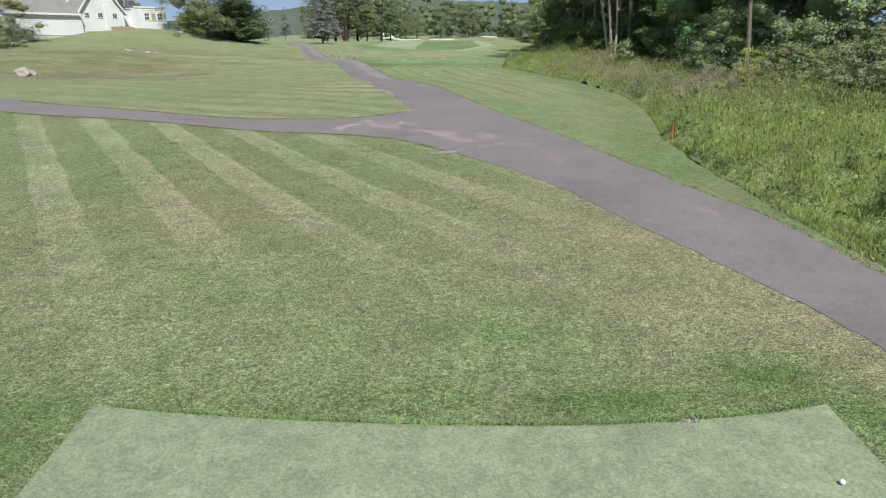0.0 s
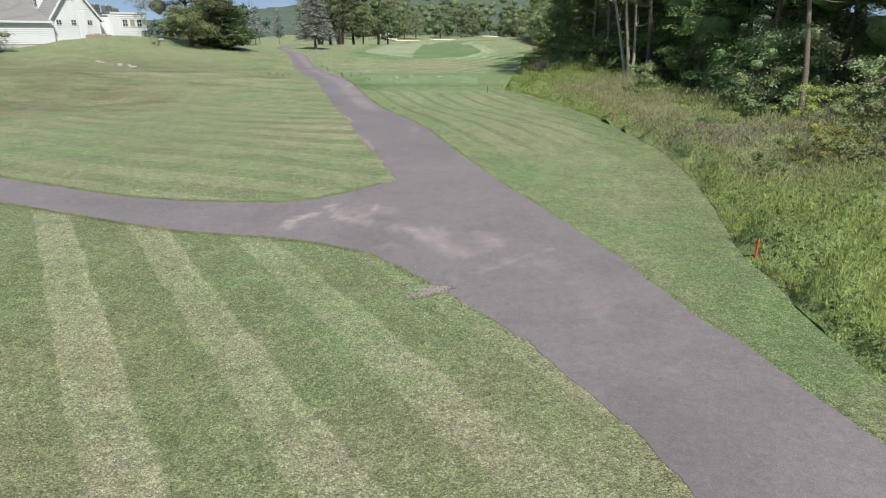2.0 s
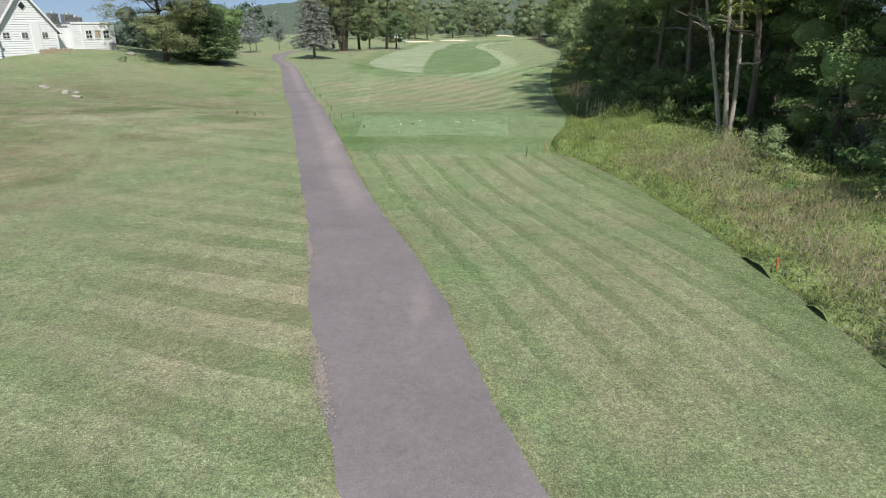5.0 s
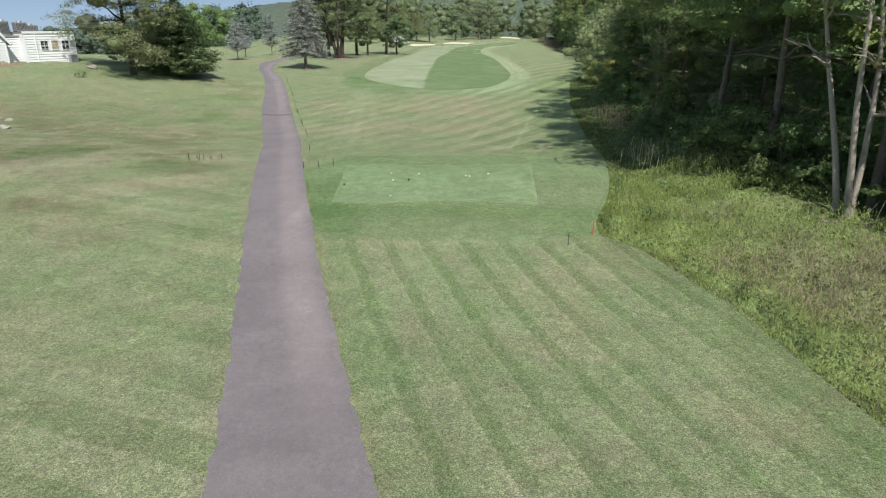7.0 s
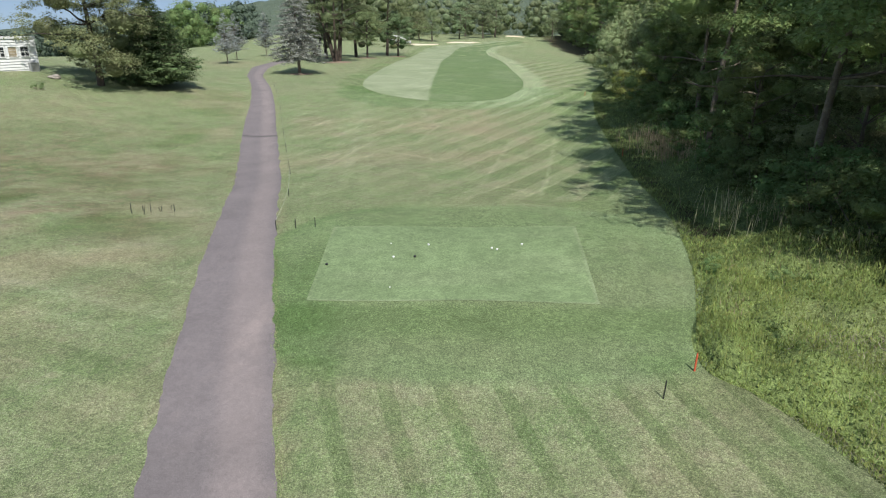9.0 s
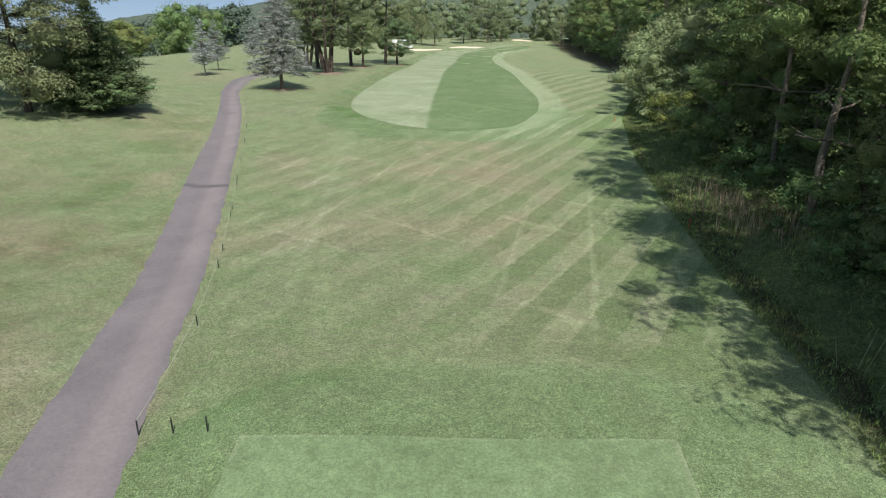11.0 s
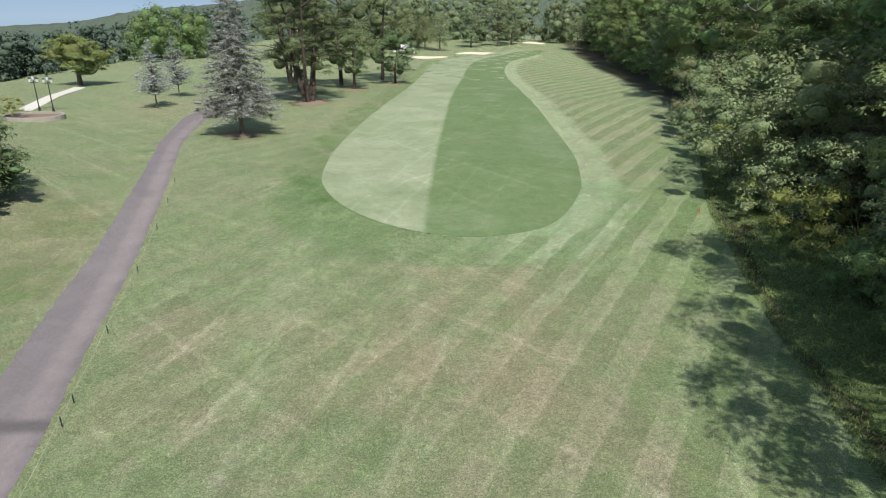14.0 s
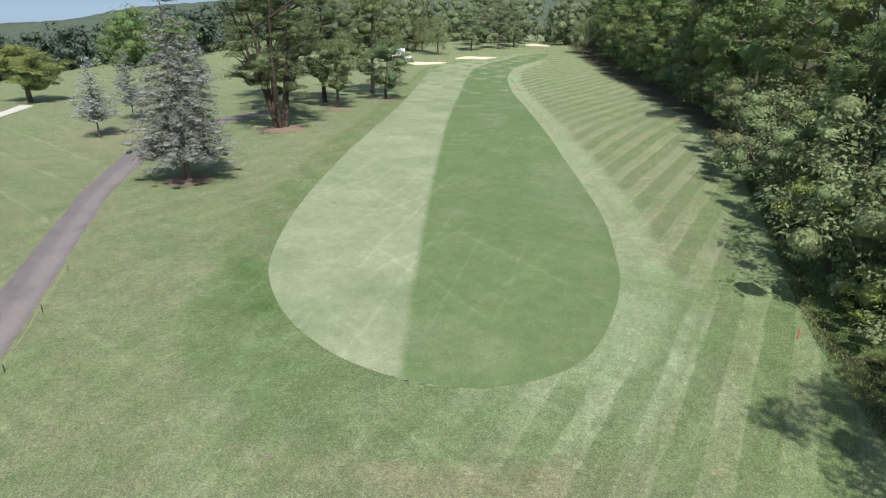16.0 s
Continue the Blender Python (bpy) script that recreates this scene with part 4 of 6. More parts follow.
EDGE_Y = (-20, 5, 20, 30, 42, 48, 55, 62, 70, 80, 86, 92, 98, 106, 116, 130, 150, 180, 220, 270, 330)
EDGE_X = (25, 25, 25, 25, 23.5, 20.5, 18.5, 17.5, 17.5, 18.5, 19.0, 20.0, 20.5, 21.0, 23.5, 27.0, 30.5, 33.5, 35.5, 39, 45)
rng = random.Random(5)
y = 4.0
while y < 335:
    ex = float(np.interp(y, EDGE_Y, EDGE_X))
    for row in range(3 if 84 < y < 140 else 2):
        x = ex + row * 5.6 + rng.uniform(-1.0, 1.0)
        yy = y + rng.uniform(-1.4, 1.4)
        turn, grow = rng.uniform(0, 360), rng.uniform(.85, 1.15)
        if row == 0 and y < 47:
            place(near_kinds[1] if rng.random() < .65 else close_kinds[0], stand(x - 1.0, yy, turn, grow, 0.2), WOOD)
        elif row == 0 and y < 60:
            place(close_kinds[rng.choice((0, 1, 2, 0, 1))], stand(x, yy, turn, grow, 0.2), WOOD)
        elif row == 0 and y < 134:
            place(near_kinds[rng.choice((0, 1, 2, 2)) if y < 96 else rng.choice((0, 0, 1, 0, 2))], stand(x, yy, turn, grow, 0.2), WOOD)
        elif row > 1 or (row > 0 and (y < 120 or y > 150)):
            place(back_kinds[rng.choice((0, 1, 1))], stand(x, yy, turn, grow * (1.0 + 0.05 * row), 0.2), WOOD)
        else:
            place(far_kinds[rng.choice((0, 1, 0, 2))], stand(x, yy, turn, grow * (1.0 + 0.05 * row), 0.2), WOOD)
    y += 6.2 if y < 130 else 9.0

# tall trees leaning out over the lawn's edge
tall_kind = broadleaf(15, 20, 6.0, LEAF, BARK, 220, 100, 0.125, 0.30, "woodland_tree", 0.2, "tall woodland tree with a wide spreading crown", clump_r=.145, core=.32)
for k, (x, y) in enumerate(((18.5, 46), (14.6, 52.6), (12.9, 57.2), (13.4, 64.0), (13.9, 76.5), (16.2, 85.5))):
    place(tall_kind, stand(x, y, k * 67, 1.0, 0.2), WOOD)

# sunlit trees standing out before the woods
for x, y, g in ((18.6, 43.5, .95), (23.0, 36.5, .95), (17.0, 49.0, .7), (13.4, 70.0, .62), (14.8, 90.5, .7)):
    place(near_kinds[2 if y > 55 else 1], stand(x, y, x * 37, g, 0.2), WOOD)

# grey stems standing in front of the woods
stems = put(broadleaf(31, 15, 3.0, LEAF_YELLOW, PALE_BARK, 46, 55, 0.13, 0.36, "tree_clump", 0.2, "pale grey tree with three bare leaning stems", forks=3, clump_r=.2, flare=.05), stand(13.2, 51.6, 40))
for x, y, ht, r, ln, lab in ((15.2, 33.2, 13, 0.14, (0.16, 0.02), "bare grey leaning tree trunk among weeds"), (19.0, 30.8, 13, 0.18, (0.02, 0.0), "straight grey tree trunk at the wood's edge")):
    put(broadleaf(int(x * 7), ht, 3.2, LEAF, BARK, 40, 55, 0.15, 0.55, "tree", r, lab, lean=ln, clump_r=.2), stand(x, y, 0))


def fallen(name, label, a, b, r, seed):
    """A dead trunk lying or leaning from a to b, with broken side branches."""
    rg = random.Random(seed)
    a, b = Vector(a), Vector(b)
    root = put(new(name), Matrix.Translation(a))
    tagged(root, label, "dead tree")
    d = b - a
    pts = [d * k / 7 + Vector((rg.uniform(-.08, .08), rg.uniform(-.08, .08), rg.uniform(-.08, .08))) for k in range(8)]
    v, f = tube(pts, [r * (1 - .55 * k / 7) for k in range(8)], 8)
    mesh_object("trunk", v, f, BARK, root)
    for k in range(4):
        p = pts[3 + k]
        _, (v, f) = limb(rg, p, (rg.uniform(-1, 1), rg.uniform(-1, 1), rg.uniform(.1, 1)), rg.uniform(.8, 1.8), r * .3, 4, 0, 5, .3)
        mesh_object("branch", v, f, PALE_BARK, root)
    return root


z0 = land_z(16.6, 34.2)
fallen("dead_tree", "dead tree trunk leaning up against a standing tree", (16.0, 34.4, z0 + 0.2), (21.5, 32.0, z0 + 4.6), 0.20, 1)
fallen("dead_branch", "pale dead branch caught across the grey stems", (11.9, 50.9, land_z(12, 51) + 0.55), (14.0, 50.7, land_z(14, 51) + 0.62), 0.05, 2)
fallen("dead_branch", "grey dead branches lying in the weeds", (12.6, 29.0, land_z(12.6, 29) + 0.5), (14.6, 28.0, land_z(14.6, 28) + 1.0), 0.06, 3)
fallen("dead_branch", "bare silvery branch reaching from the dark woods", (16.5, 75, land_z(16, 75) + 4.0), (11.0, 73.5, land_z(11, 73) + 4.6), 0.07, 4)

# bushes of the wood's edge and the weed belt
bush_kinds = {
    "y": bush(41, 3.2, 2.0, LEAF_YELLOW, 44, 72, 0.095, label="yellow-green bush at the edge of the woods"),
    "g": bush(42, 3.4, 2.1, LEAF_GREY, 44, 72, 0.095, label="rounded green bush at the edge of the woods"),
    "s": bush(43, 3.6, 2.3, LEAF_GREY, 44, 72, 0.095, label="silvery grey-green bush at the edge of the woods"),
    "d": bush(44, 2.4, 1.8, LEAF_DARK, 44, 60, 0.105, label="dark shaded bush beneath the trees"),
    "w": bush(45, 1.0, 0.9, LEAF_SHADE, label="low leafy bush among tall weeds", name="low_bush", clumps=22, each=70, size=0.05),
}
BUSHES = (("y", 15.4, 99.5, 1.2), ("d", 15.6, 94, 1.2), ("g", 17.7, 96.5, 1.3), ("g", 16.2, 103.5, 1.3), ("s", 19.0, 101, 1.5), ("s", 17.2, 107.5, 1.45), ("g", 16.6, 111, 1.25), ("y", 15.8, 106, 0.8), ("y", 19.1, 105, 1.4), ("s", 20.8, 109, 1.7), ("s", 19.2, 113, 1.5), ("y", 18.2, 115.5, 1.1), ("g", 20.4, 118, 1.4), ("g", 22.2, 113.5, 1.6),
          ("s", 19.8, 121, 1.3), ("g", 21.7, 125, 1.3), ("y", 21.4, 122, 1.1), ("s", 21.5, 129, 1.3), ("g", 23.0, 133, 1.2), ("s", 24.0, 138, 1.4), ("g", 26.0, 144, 1.4), ("d", 28.0, 150, 1.4), ("g", 29.0, 158, 1.5), ("d", 31.0, 166, 1.5), ("g", 32.0, 175, 1.5),
          ("d", 15.0, 88, 1.2), ("d", 14.2, 82, 1.1), ("d", 13.8, 75, 1.0), ("d", 13.8, 69, 1.2), ("d", 13.0, 62, 1.1), ("d", 12.0, 65, .8), ("d", 15.5, 58, 1.2), ("d", 16.5, 53, 1.3), ("g", 17.5, 47, 1.2), ("d", 17.0, 42, 1.2), ("g", 16.0, 37, 1.1), ("w", 12.3, 27.5, .9), ("g", 18.0, 27, 1.1), ("g", 16.8, 23.5, .9),
          ("g", 17.0, 18, 1.1), ("y", 16.0, 14, .9), ("g", 15.5, 9, 1.0), ("g", 18.0, 4, 1.2), ("g", 17.0, -3, 1.2), ("w", 11.5, 33, .9), ("w", 13.3, 31, 1.0), ("w", 9.2, 13, 1.0), ("w", 8.2, 10.5, .9), ("w", 10.5, 19, 1.0), ("w", 9.4, 24.5, .9), ("w", 11.8, 22, 1.2), ("w", 12.5, 16, 1.2), ("w", 10.0, 30, .9), ("w", 9.4, 41, .8),
          ("g", 15.2, 27.5, .75), ("g", 13.6, 24.5, .6), ("y", 16.4, 30.2, .7), ("g", 14.2, 36.5, .6), ("g", 13.2, 20.5, .7), ("y", 12.0, 25.6, .4), ("g", 12.2, 45.0, .5), ("y", 15.6, 33.0, .6), ("w", 10.5, 46, 1.0), ("w", 8.4, 47.5, .8), ("w", 7.0, 52, .8), ("w", 8.5, 55, 1.0), ("w", 6.9, 56.4, .8), ("w", 11.5, 43, 1.1), ("w", 12.5, 39, 1.1), ("w", 8.6, 36, .6), ("w", 13.5, 12, 1.2), ("w", 11.0, 7, 1.1), ("w", 10.2, 1, 1.2), ("d", 12.2, 56.6, 1.1), ("d", 11.6, 58.4, .9), ("d", 13.4, 55.2, 1.2), ("d", 10.8, 60, .7), ("d", 13.2, 62.8, 1.0), ("d", 12.0, 66.5, .8), ("d", 11.4, 70, .6), ("d", 12.2, 78, .6))
rng = random.Random(9)
for k, x, y, s in BUSHES:
    place(bush_kinds[k], stand(x, y, rng.uniform(0, 360), s * rng.uniform(.9, 1.1), 0.05), "bushes beside the course")


# ---- tall weeds and undergrowth ----
def weed_height(x, y):
    """Height of the overgrown belt above the land, rising steeply from the mown edge."""
    e = x - np.interp(y, WEED_Y, WEED_X)
    h = 0.70 + 0.42 * wobble(x, y, 0.5, 71.0) + 0.36 * wobble(x, y, 1.7, 73.0)
    e = e + 0.35 * wobble(x, y, 1.3, 75.0)
    ramp_ = smooth(58, 54, y)
    return (smooth(-0.1, 0.6, e) * ramp_ + smooth(-0.1, 4.0, e) * (1 - ramp_)) * np.clip(h + 0.35 * smooth(2, 5, e), 0.12, 1.6)


def zone(x, y, kind):
    """Share of each kind of growth at a place."""
    e = x - np.interp(y, WEED_Y, WEED_X)
    n = wobble(x, y, 0.33, 81.0) + 0.5 * wobble(x, y, 1.1, 83.0)
    brush = np.clip(0.75 * np.exp(-((x - 10.6) / 2.6) ** 2 - ((y - 30) / 6.0) ** 2) + 0.4 * np.exp(-((x - 10) / 2) ** 2 - ((y - 46) / 4.0) ** 2) + 0.35 * (n > 0.75), 0, 1)
    straw = np.clip(smooth(-0.2, 0.7, -n) * smooth(18, 26, y) * smooth(58, 50, y) * smooth(0.3, 1.2, e), 0, 1)
    fresh = np.clip(smooth(24, 14, y) + 0.9 * smooth(46, 52, y) * smooth(60, 56, y) + 0.5 * smooth(1.2, 0.3, e), 0, 1)
    return {"brush": brush, "straw": straw * (1 - brush), "fresh": fresh * (1 - brush) * (0.6 + 0.4 * (n > -0.3)), "mixed": (1 - brush) * (1 - 0.6 * straw) * (1 - 0.5 * fresh)}[kind]


def growth(name, seed, n, y0, y1, depth, mat, kind, half, narrow, lean, label, tall=1.0, lead=-0.1):
    """Single leaves and stems standing over the whole height of the belt."""
    rs = np.random.RandomState(seed)
    y = rs.uniform(y0, y1, n)
    x = np.interp(y, WEED_Y, WEED_X) + lead + depth * rs.random(n) ** 1.2
    k = rs.random(n) < (zone(x, y, kind) if kind else 1.0)
    x, y = x[k], y[k]
    n = len(x)
    h = weed_height(x, y) * tall
    a = np.concatenate([rs.normal(size=(n, 2)) * lean, np.ones((n, 1))], 1)
    a /= np.linalg.norm(a, axis=1)[:, None]
    ang = rs.uniform(0, 6.283, n)
    side = np.cross(a, np.stack([np.cos(ang), np.sin(ang), 0.3 + 0 * ang], -1))
    side /= np.linalg.norm(side, axis=1)[:, None]
    s_ = (half * rs.uniform(.6, 1.5, n))[:, None]
    p = np.stack([x, y, land(x, y) + np.maximum(h * (0.35 + 0.65 * rs.random(n) ** .6) - half, half * .5)], -1)
    tip = p + a * s_ + np.stack([np.cos(ang), np.sin(ang), 0 * ang], -1) * s_ * 0.3
    v = np.stack([p - a * s_, p - side * s_ * narrow, tip, p + side * s_ * narrow], 1).reshape(-1, 3)
    return tagged(quads_object(name, v, np.arange(n * 4).reshape(-1, 4), mat, None), label, "weeds", kind="stuff")


WEED_DEEP = leaf_material("weed_deep_green", (0.190, 0.255, 0.095), 0.35, 0.4)
WEED_YELLOW = leaf_material("weed_yellow_green", (0.350, 0.385, 0.150), 0.3, 0.5)
BRUSH = leaf_material("grey_brush", (0.290, 0.260, 0.205), 0.35, 0.3)
# matted lower growth
mat_y = np.arange(-12, 140, 0.35)[:, None]
mat_e = np.concatenate([np.arange(-0.2, 6, 0.3), np.arange(6, 14, 0.8)])[None, :]
mx = np.interp(mat_y, WEED_Y, WEED_X) + mat_e
my = mat_y + 0 * mat_e
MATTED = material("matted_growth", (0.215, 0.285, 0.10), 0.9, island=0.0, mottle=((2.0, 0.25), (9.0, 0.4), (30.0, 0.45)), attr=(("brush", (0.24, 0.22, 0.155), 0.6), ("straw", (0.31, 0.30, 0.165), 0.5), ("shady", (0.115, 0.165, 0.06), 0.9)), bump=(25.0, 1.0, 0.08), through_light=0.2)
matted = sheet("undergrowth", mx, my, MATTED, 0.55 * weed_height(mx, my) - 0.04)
attribute(matted, "brush", zone(mx, my, "brush"))
attribute(matted, "straw", zone(mx, my, "straw"))
# shade of the overhanging trees put into the colour from y 57 on
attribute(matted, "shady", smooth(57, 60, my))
tagged(matted, "matted green growth at the foot of the weeds", "weeds", kind="stuff")
growth("tall_weeds", 3, 75000, 2, 60, 9.0, WEED, "mixed", 0.055, .22, .35, "tall green weeds and rough grass beside the mown lawn")
growth("tall_weeds", 13, 90000, 2, 60, 5.0, WEED, "fresh", 0.075, .11, .24, "bright fresh green grassy weeds at the lawn's edge", 1.12)
growth("tall_weeds", 14, 34000, 2, 60, 9.0, WEED_YELLOW, "mixed", 0.045, .36, .5, "yellow-green flowering weeds in the rough ground", 1.15)
growth("dry_weeds", 4, 70000, 18, 58, 6.0, STRAW, "straw", 0.110, .07, .22, "straw-coloured dry grass stems among the weeds", 1.15)
growth("dry_brush", 5, 110000, 14, 52, 6.5, BRUSH, "brush", 0.075, .11, .9, "grey-brown dead brush among the weeds", 1.1)
growth("leafy_weeds", 7, 22000, 2, 60, 10.0, WEED_DEEP, None, 0.045, .55, .8, "darker green leafy weeds covering the rough ground", 1.0)
growth("shade_weeds", 6, 60000, 57, 140, 7.0, LEAF_SHADE, None, 0.075, .35, .5, "shaded green undergrowth of weeds beneath overhanging trees", .85)
growth("shade_weeds", 16, 16000, 57, 140, 8.0, WEED, None, 0.10, .13, .3, "long shaded grasses beneath overhanging trees", .9)


def reeds(cx, cy, rx, ry, n, seed, label):
    rs = np.random.RandomState(seed)
    x, y = cx + rx * rs.normal(size=n), cy + ry * rs.normal(size=n)
    h = rs.uniform(.7, 1.5, n)
    ang = rs.uniform(0, 6.283, n)
    p = np.stack([x, y, land(x, y)], -1)
    way = np.stack([np.cos(ang) * .25 * h, np.sin(ang) * .25 * h, h], -1)
    side = np.stack([-np.sin(ang), np.cos(ang), 0 * ang], -1) * .012
    v = np.stack([p - side, p + side, p + way * .6 + side, p + way, p + way * .6 - side], 1).reshape(-1, 3)
    return tagged(quads_object("reeds", v, np.arange(n * 5).reshape(-1, 5), STRAW, None), label, "reeds", kind="stuff")


reeds(12.3, 78.5, 1.0, 2.6, 700, 61, "pale dry reeds standing in the shaded undergrowth")
reeds(10.0, 61.5, 1.0, 1.2, 120, 62, "pale dry reeds at the edge of the shade")

# ---- trees standing on the left ----
spruce = put(conifer(21, 14.4, 3.9, NEEDLE_BLUE, BARK, 22, 17, 0.08, 0.16, "spruce_tree", "blue-grey spruce standing in a ring of mulch", 0.24, 58, 0.20, .06), stand(-23.0, 127.6))
pine = put(broadleaf(22, 17.5, 7.0, PINE, DARK_BARK, 230, 130, 0.17, 0.20, "pine_tree", 0.42, "wide green pine with several dark stems from one base", forks=5, clump_r=.16, squash=.42, flare=.17, narrow=.2, shell=.35, core=.35), stand(-21.6, 148.6))
put(broadleaf(23, 8.6, 4.6, NEEDLE_LIGHT, DARK_BARK, 70, 130, 0.13, 0.26, "pine_tree", 0.24, "feathery light green pine in a bed of mulch", clump_r=.2, squash=.5, narrow=.28, core=.42), stand(-18.8, 165))
pine3 = put(broadleaf(24, 16, 6.2, PINE, DARK_BARK, 100, 110, 0.20, 0.10, "pine_tree", 0.35, "tall full green pine behind the lawn trees", clump_r=.18, squash=.55, narrow=.28, core=.42), stand(-22, 172))
put(broadleaf(25, 17, 6.5, NEEDLE_LIGHT, DARK_BARK, 100, 110, 0.21, 0.08, "pine_tree", 0.35, "tall yellow-green pine behind the lawn trees", clump_r=.18, squash=.55, narrow=.28, core=.42), stand(-17.0, 184))
put(broadleaf(26, 8.2, 4.6, PINE, DARK_BARK, 70, 120, 0.15, 0.16, "pine_tree", 0.24, "spreading low pine with hanging boughs", clump_r=.2, squash=.55, droop=.3, narrow=.28, core=.42), stand(-13.8, 176))
copy_thing(pine, stand(-31, 176, 120, .95))
copy_thing(pine3, stand(-26, 162, 70, 1.0))
cedar = put(conifer(27, 7.6, 2.3, NEEDLE_SILVER, BARK, 26, 9, 0.10, 0.20, "cedar_tree", "young silver-blue ornamental conifer on the lawn", 0.09, 15, -0.30, .30), stand(-38.0, 142.3))
tagged(cedar, group="young silver-blue trees")
copy_thing(cedar, stand(-40.2, 153.5, 70, 1.0))
copy_thing(cedar, stand(-41.5, 176, 200, 1.15))
put(broadleaf(28, 7.4, 5.8, LEAF_APPLE, BARK, 190, 120, 0.15, 0.20, "crab_apple_tree", 0.45, "broad round yellow-green tree with a short dark trunk", clump_r=.14, core=.58), stand(-62.8, 169))
put(broadleaf(29, 14.0, 6.8, LEAF_OLIVE, DARK_BARK, 540, 84, 0.125, 0.05, "maple_tree", 0.34, "spreading grey-green tree with a short dark trunk by the clubhouse", lean=(-.02, .01), clump_r=.135, core=.42, lobe_n=14), stand(-34.4, 97.9))
put(conifer(30, 8.8, 4.5, NEEDLE_DARK, BARK, 24, 20, 0.13, 0.04, "yew_tree", "dense dark conical evergreen growing beside the grey-green tree", 0.2, 26, -0.12), stand(-31.1, 102.2))
for px, py, pr in ((-23.0, 127.6, 1.7), (-21.4, 148.2, 2.4), (-18.8, 165, 2.0), (-13.8, 176, 1.8)):
    ang = np.linspace(0, 2 * np.pi, 29)[:-1]
    rad = np.linspace(0, 1, 7)
    gx = px + pr * rad[:, None] * (np.cos(ang) * (1 + .12 * np.sin(3 * ang + px)))[None, :]
    gy = py + pr * rad[:, None] * (np.sin(ang) * (1 + .10 * np.cos(2 * ang + py)))[None, :]
    gx, gy = np.concatenate([gx, gx[:, :1]], 1), np.concatenate([gy, gy[:, :1]], 1)
    bed = sheet("mulch_bed", gx, gy, MULCH, 0.02)
    z = np.array([v.co.z for v in bed.data.vertices]).reshape(gx.shape)
    z += 0.10 * (1 - rad[:, None] ** 2) + 0.02 * wobble(gx, gy, 6, 1)
    for v, zz in zip(bed.data.vertices, z.ravel()):
        v.co.z = zz
    tagged(bed, "ring of brown mulch on the grass round a tree", "mulch", kind="structure")


# ---- far trees, bunkers, hills ----
willow = put(broadleaf(51, 11, 5.0, LEAF_GREY, BARK, 95, 70, 0.18, 0.15, "willow_tree", 0.3, "drooping grey-green willow behind the bunkers", clump_r=.18, droop=2.2), stand(-10.5, 272))
copy_thing(willow, stand(-15.5, 280, 90, .9))
copy_thing(willow, stand(33, 285, 200, 1.0))
oak = put(broadleaf(52, 12.5, 5.2, HAZED_PALE, BARK, 90, 66, 0.2, 0.12, "lawn_tree", 0.3, "rounded green lawn tree beyond the bunkers", clump_r=.19), stand(-1, 286))
copy_thing(oak, stand(8, 292, 100, 1.05))
copy_thing(oak, stand(13, 300, 10, 1.15))
copy_thing(oak, stand(1.5, 306, 200, 1.2))


def far_woods(name, seed, n, box, height, leaf, size, label, each=46):
    """A belt of crowded crowns too far off to tell apart."""
    rs = np.random.RandomState(seed)
    x0, x1, y0, y1 = box
    x, y = rs.uniform(x0, x1, n), rs.uniform(y0, y1, n)
    h = height * rs.uniform(.72, 1.15, n)
    cs, rr = [], []
    for k in range(n):
        zz = land_z(x[k], y[k])
        for j in range(9):
            q = (j + .5) / 9
            w = 4.2 * math.sin(math.pi * (0.12 + 0.8 * q)) ** .6
            cs.append((x[k] + rs.normal() * w * .55, y[k] + rs.normal() * w * .55, zz + h[k] * (0.06 + 0.86 * q)))
            rr.append(rs.uniform(1.5, 2.6))
    v, f = foliage(rs, cs, rr, int(each * 0.72), size * 0.72, 0.85, narrow=.6, shell=.62, fill=.8)
    return tagged(quads_object(name, v, f, leaf, None), label, "woods", kind="stuff")


far_woods("far_woods", 61, 90, (-40, 75, 312, 345), 17, HAZED_PALE, 0.42, "belt of mixed green woods closing the end of the hole", 55)
far_woods("far_woods", 62, 34, (-60, -18, 268, 330), 14, HAZED_PALE, 0.42, "sunlit green trees beyond the lawn", 60)
far_woods("far_woods", 63, 210, (-300, -78, 262, 320), 13.5, HAZED_DARK, 0.75, "dark distant line of woods beyond the clubhouse lawn", 40)
far_woods("far_woods", 64, 40, (-210, -130, 190, 300), 12, HAZED_DARK, 1.2, "dark trees beyond the clubhouse", 26)
far_woods("far_woods", 65, 14, (-92, -66, 235, 262), 14, LEAF_SHADE, 0.5, "rounded green trees at the foot of the hill", 60)

# wooded ridge, its distance haze mixed into a bluer leaf colour
hx, hy = np.meshgrid(np.linspace(-900, 500, 220), np.linspace(520, 1100, 90))
crest = np.interp(hx, (-900, -650, -560, -430, -390, -330, -120, 60, 300, 500), (-22, -10, -2, 6, 15, 24, 44, 44, 38, 30))
rise_ = smooth(520, 860, hy)
rs = np.random.RandomState(3)
hz = -22 + (crest + 22) * rise_ + 5.0 * wobble(hx, hy, 0.008, 2.0) + 1.2 * np.abs(wobble(hx, hy, 0.23, 5.0)) + rs.uniform(-1.2, 1.2, hx.shape)
nx = hx.shape[1]
i = np.arange((hx.shape[0] - 1) * (nx - 1))
a = (i // (nx - 1)) * nx + i % (nx - 1)
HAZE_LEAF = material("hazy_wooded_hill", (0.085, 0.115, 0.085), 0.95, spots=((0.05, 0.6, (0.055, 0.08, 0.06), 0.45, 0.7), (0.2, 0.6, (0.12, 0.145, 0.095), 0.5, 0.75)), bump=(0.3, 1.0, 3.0))
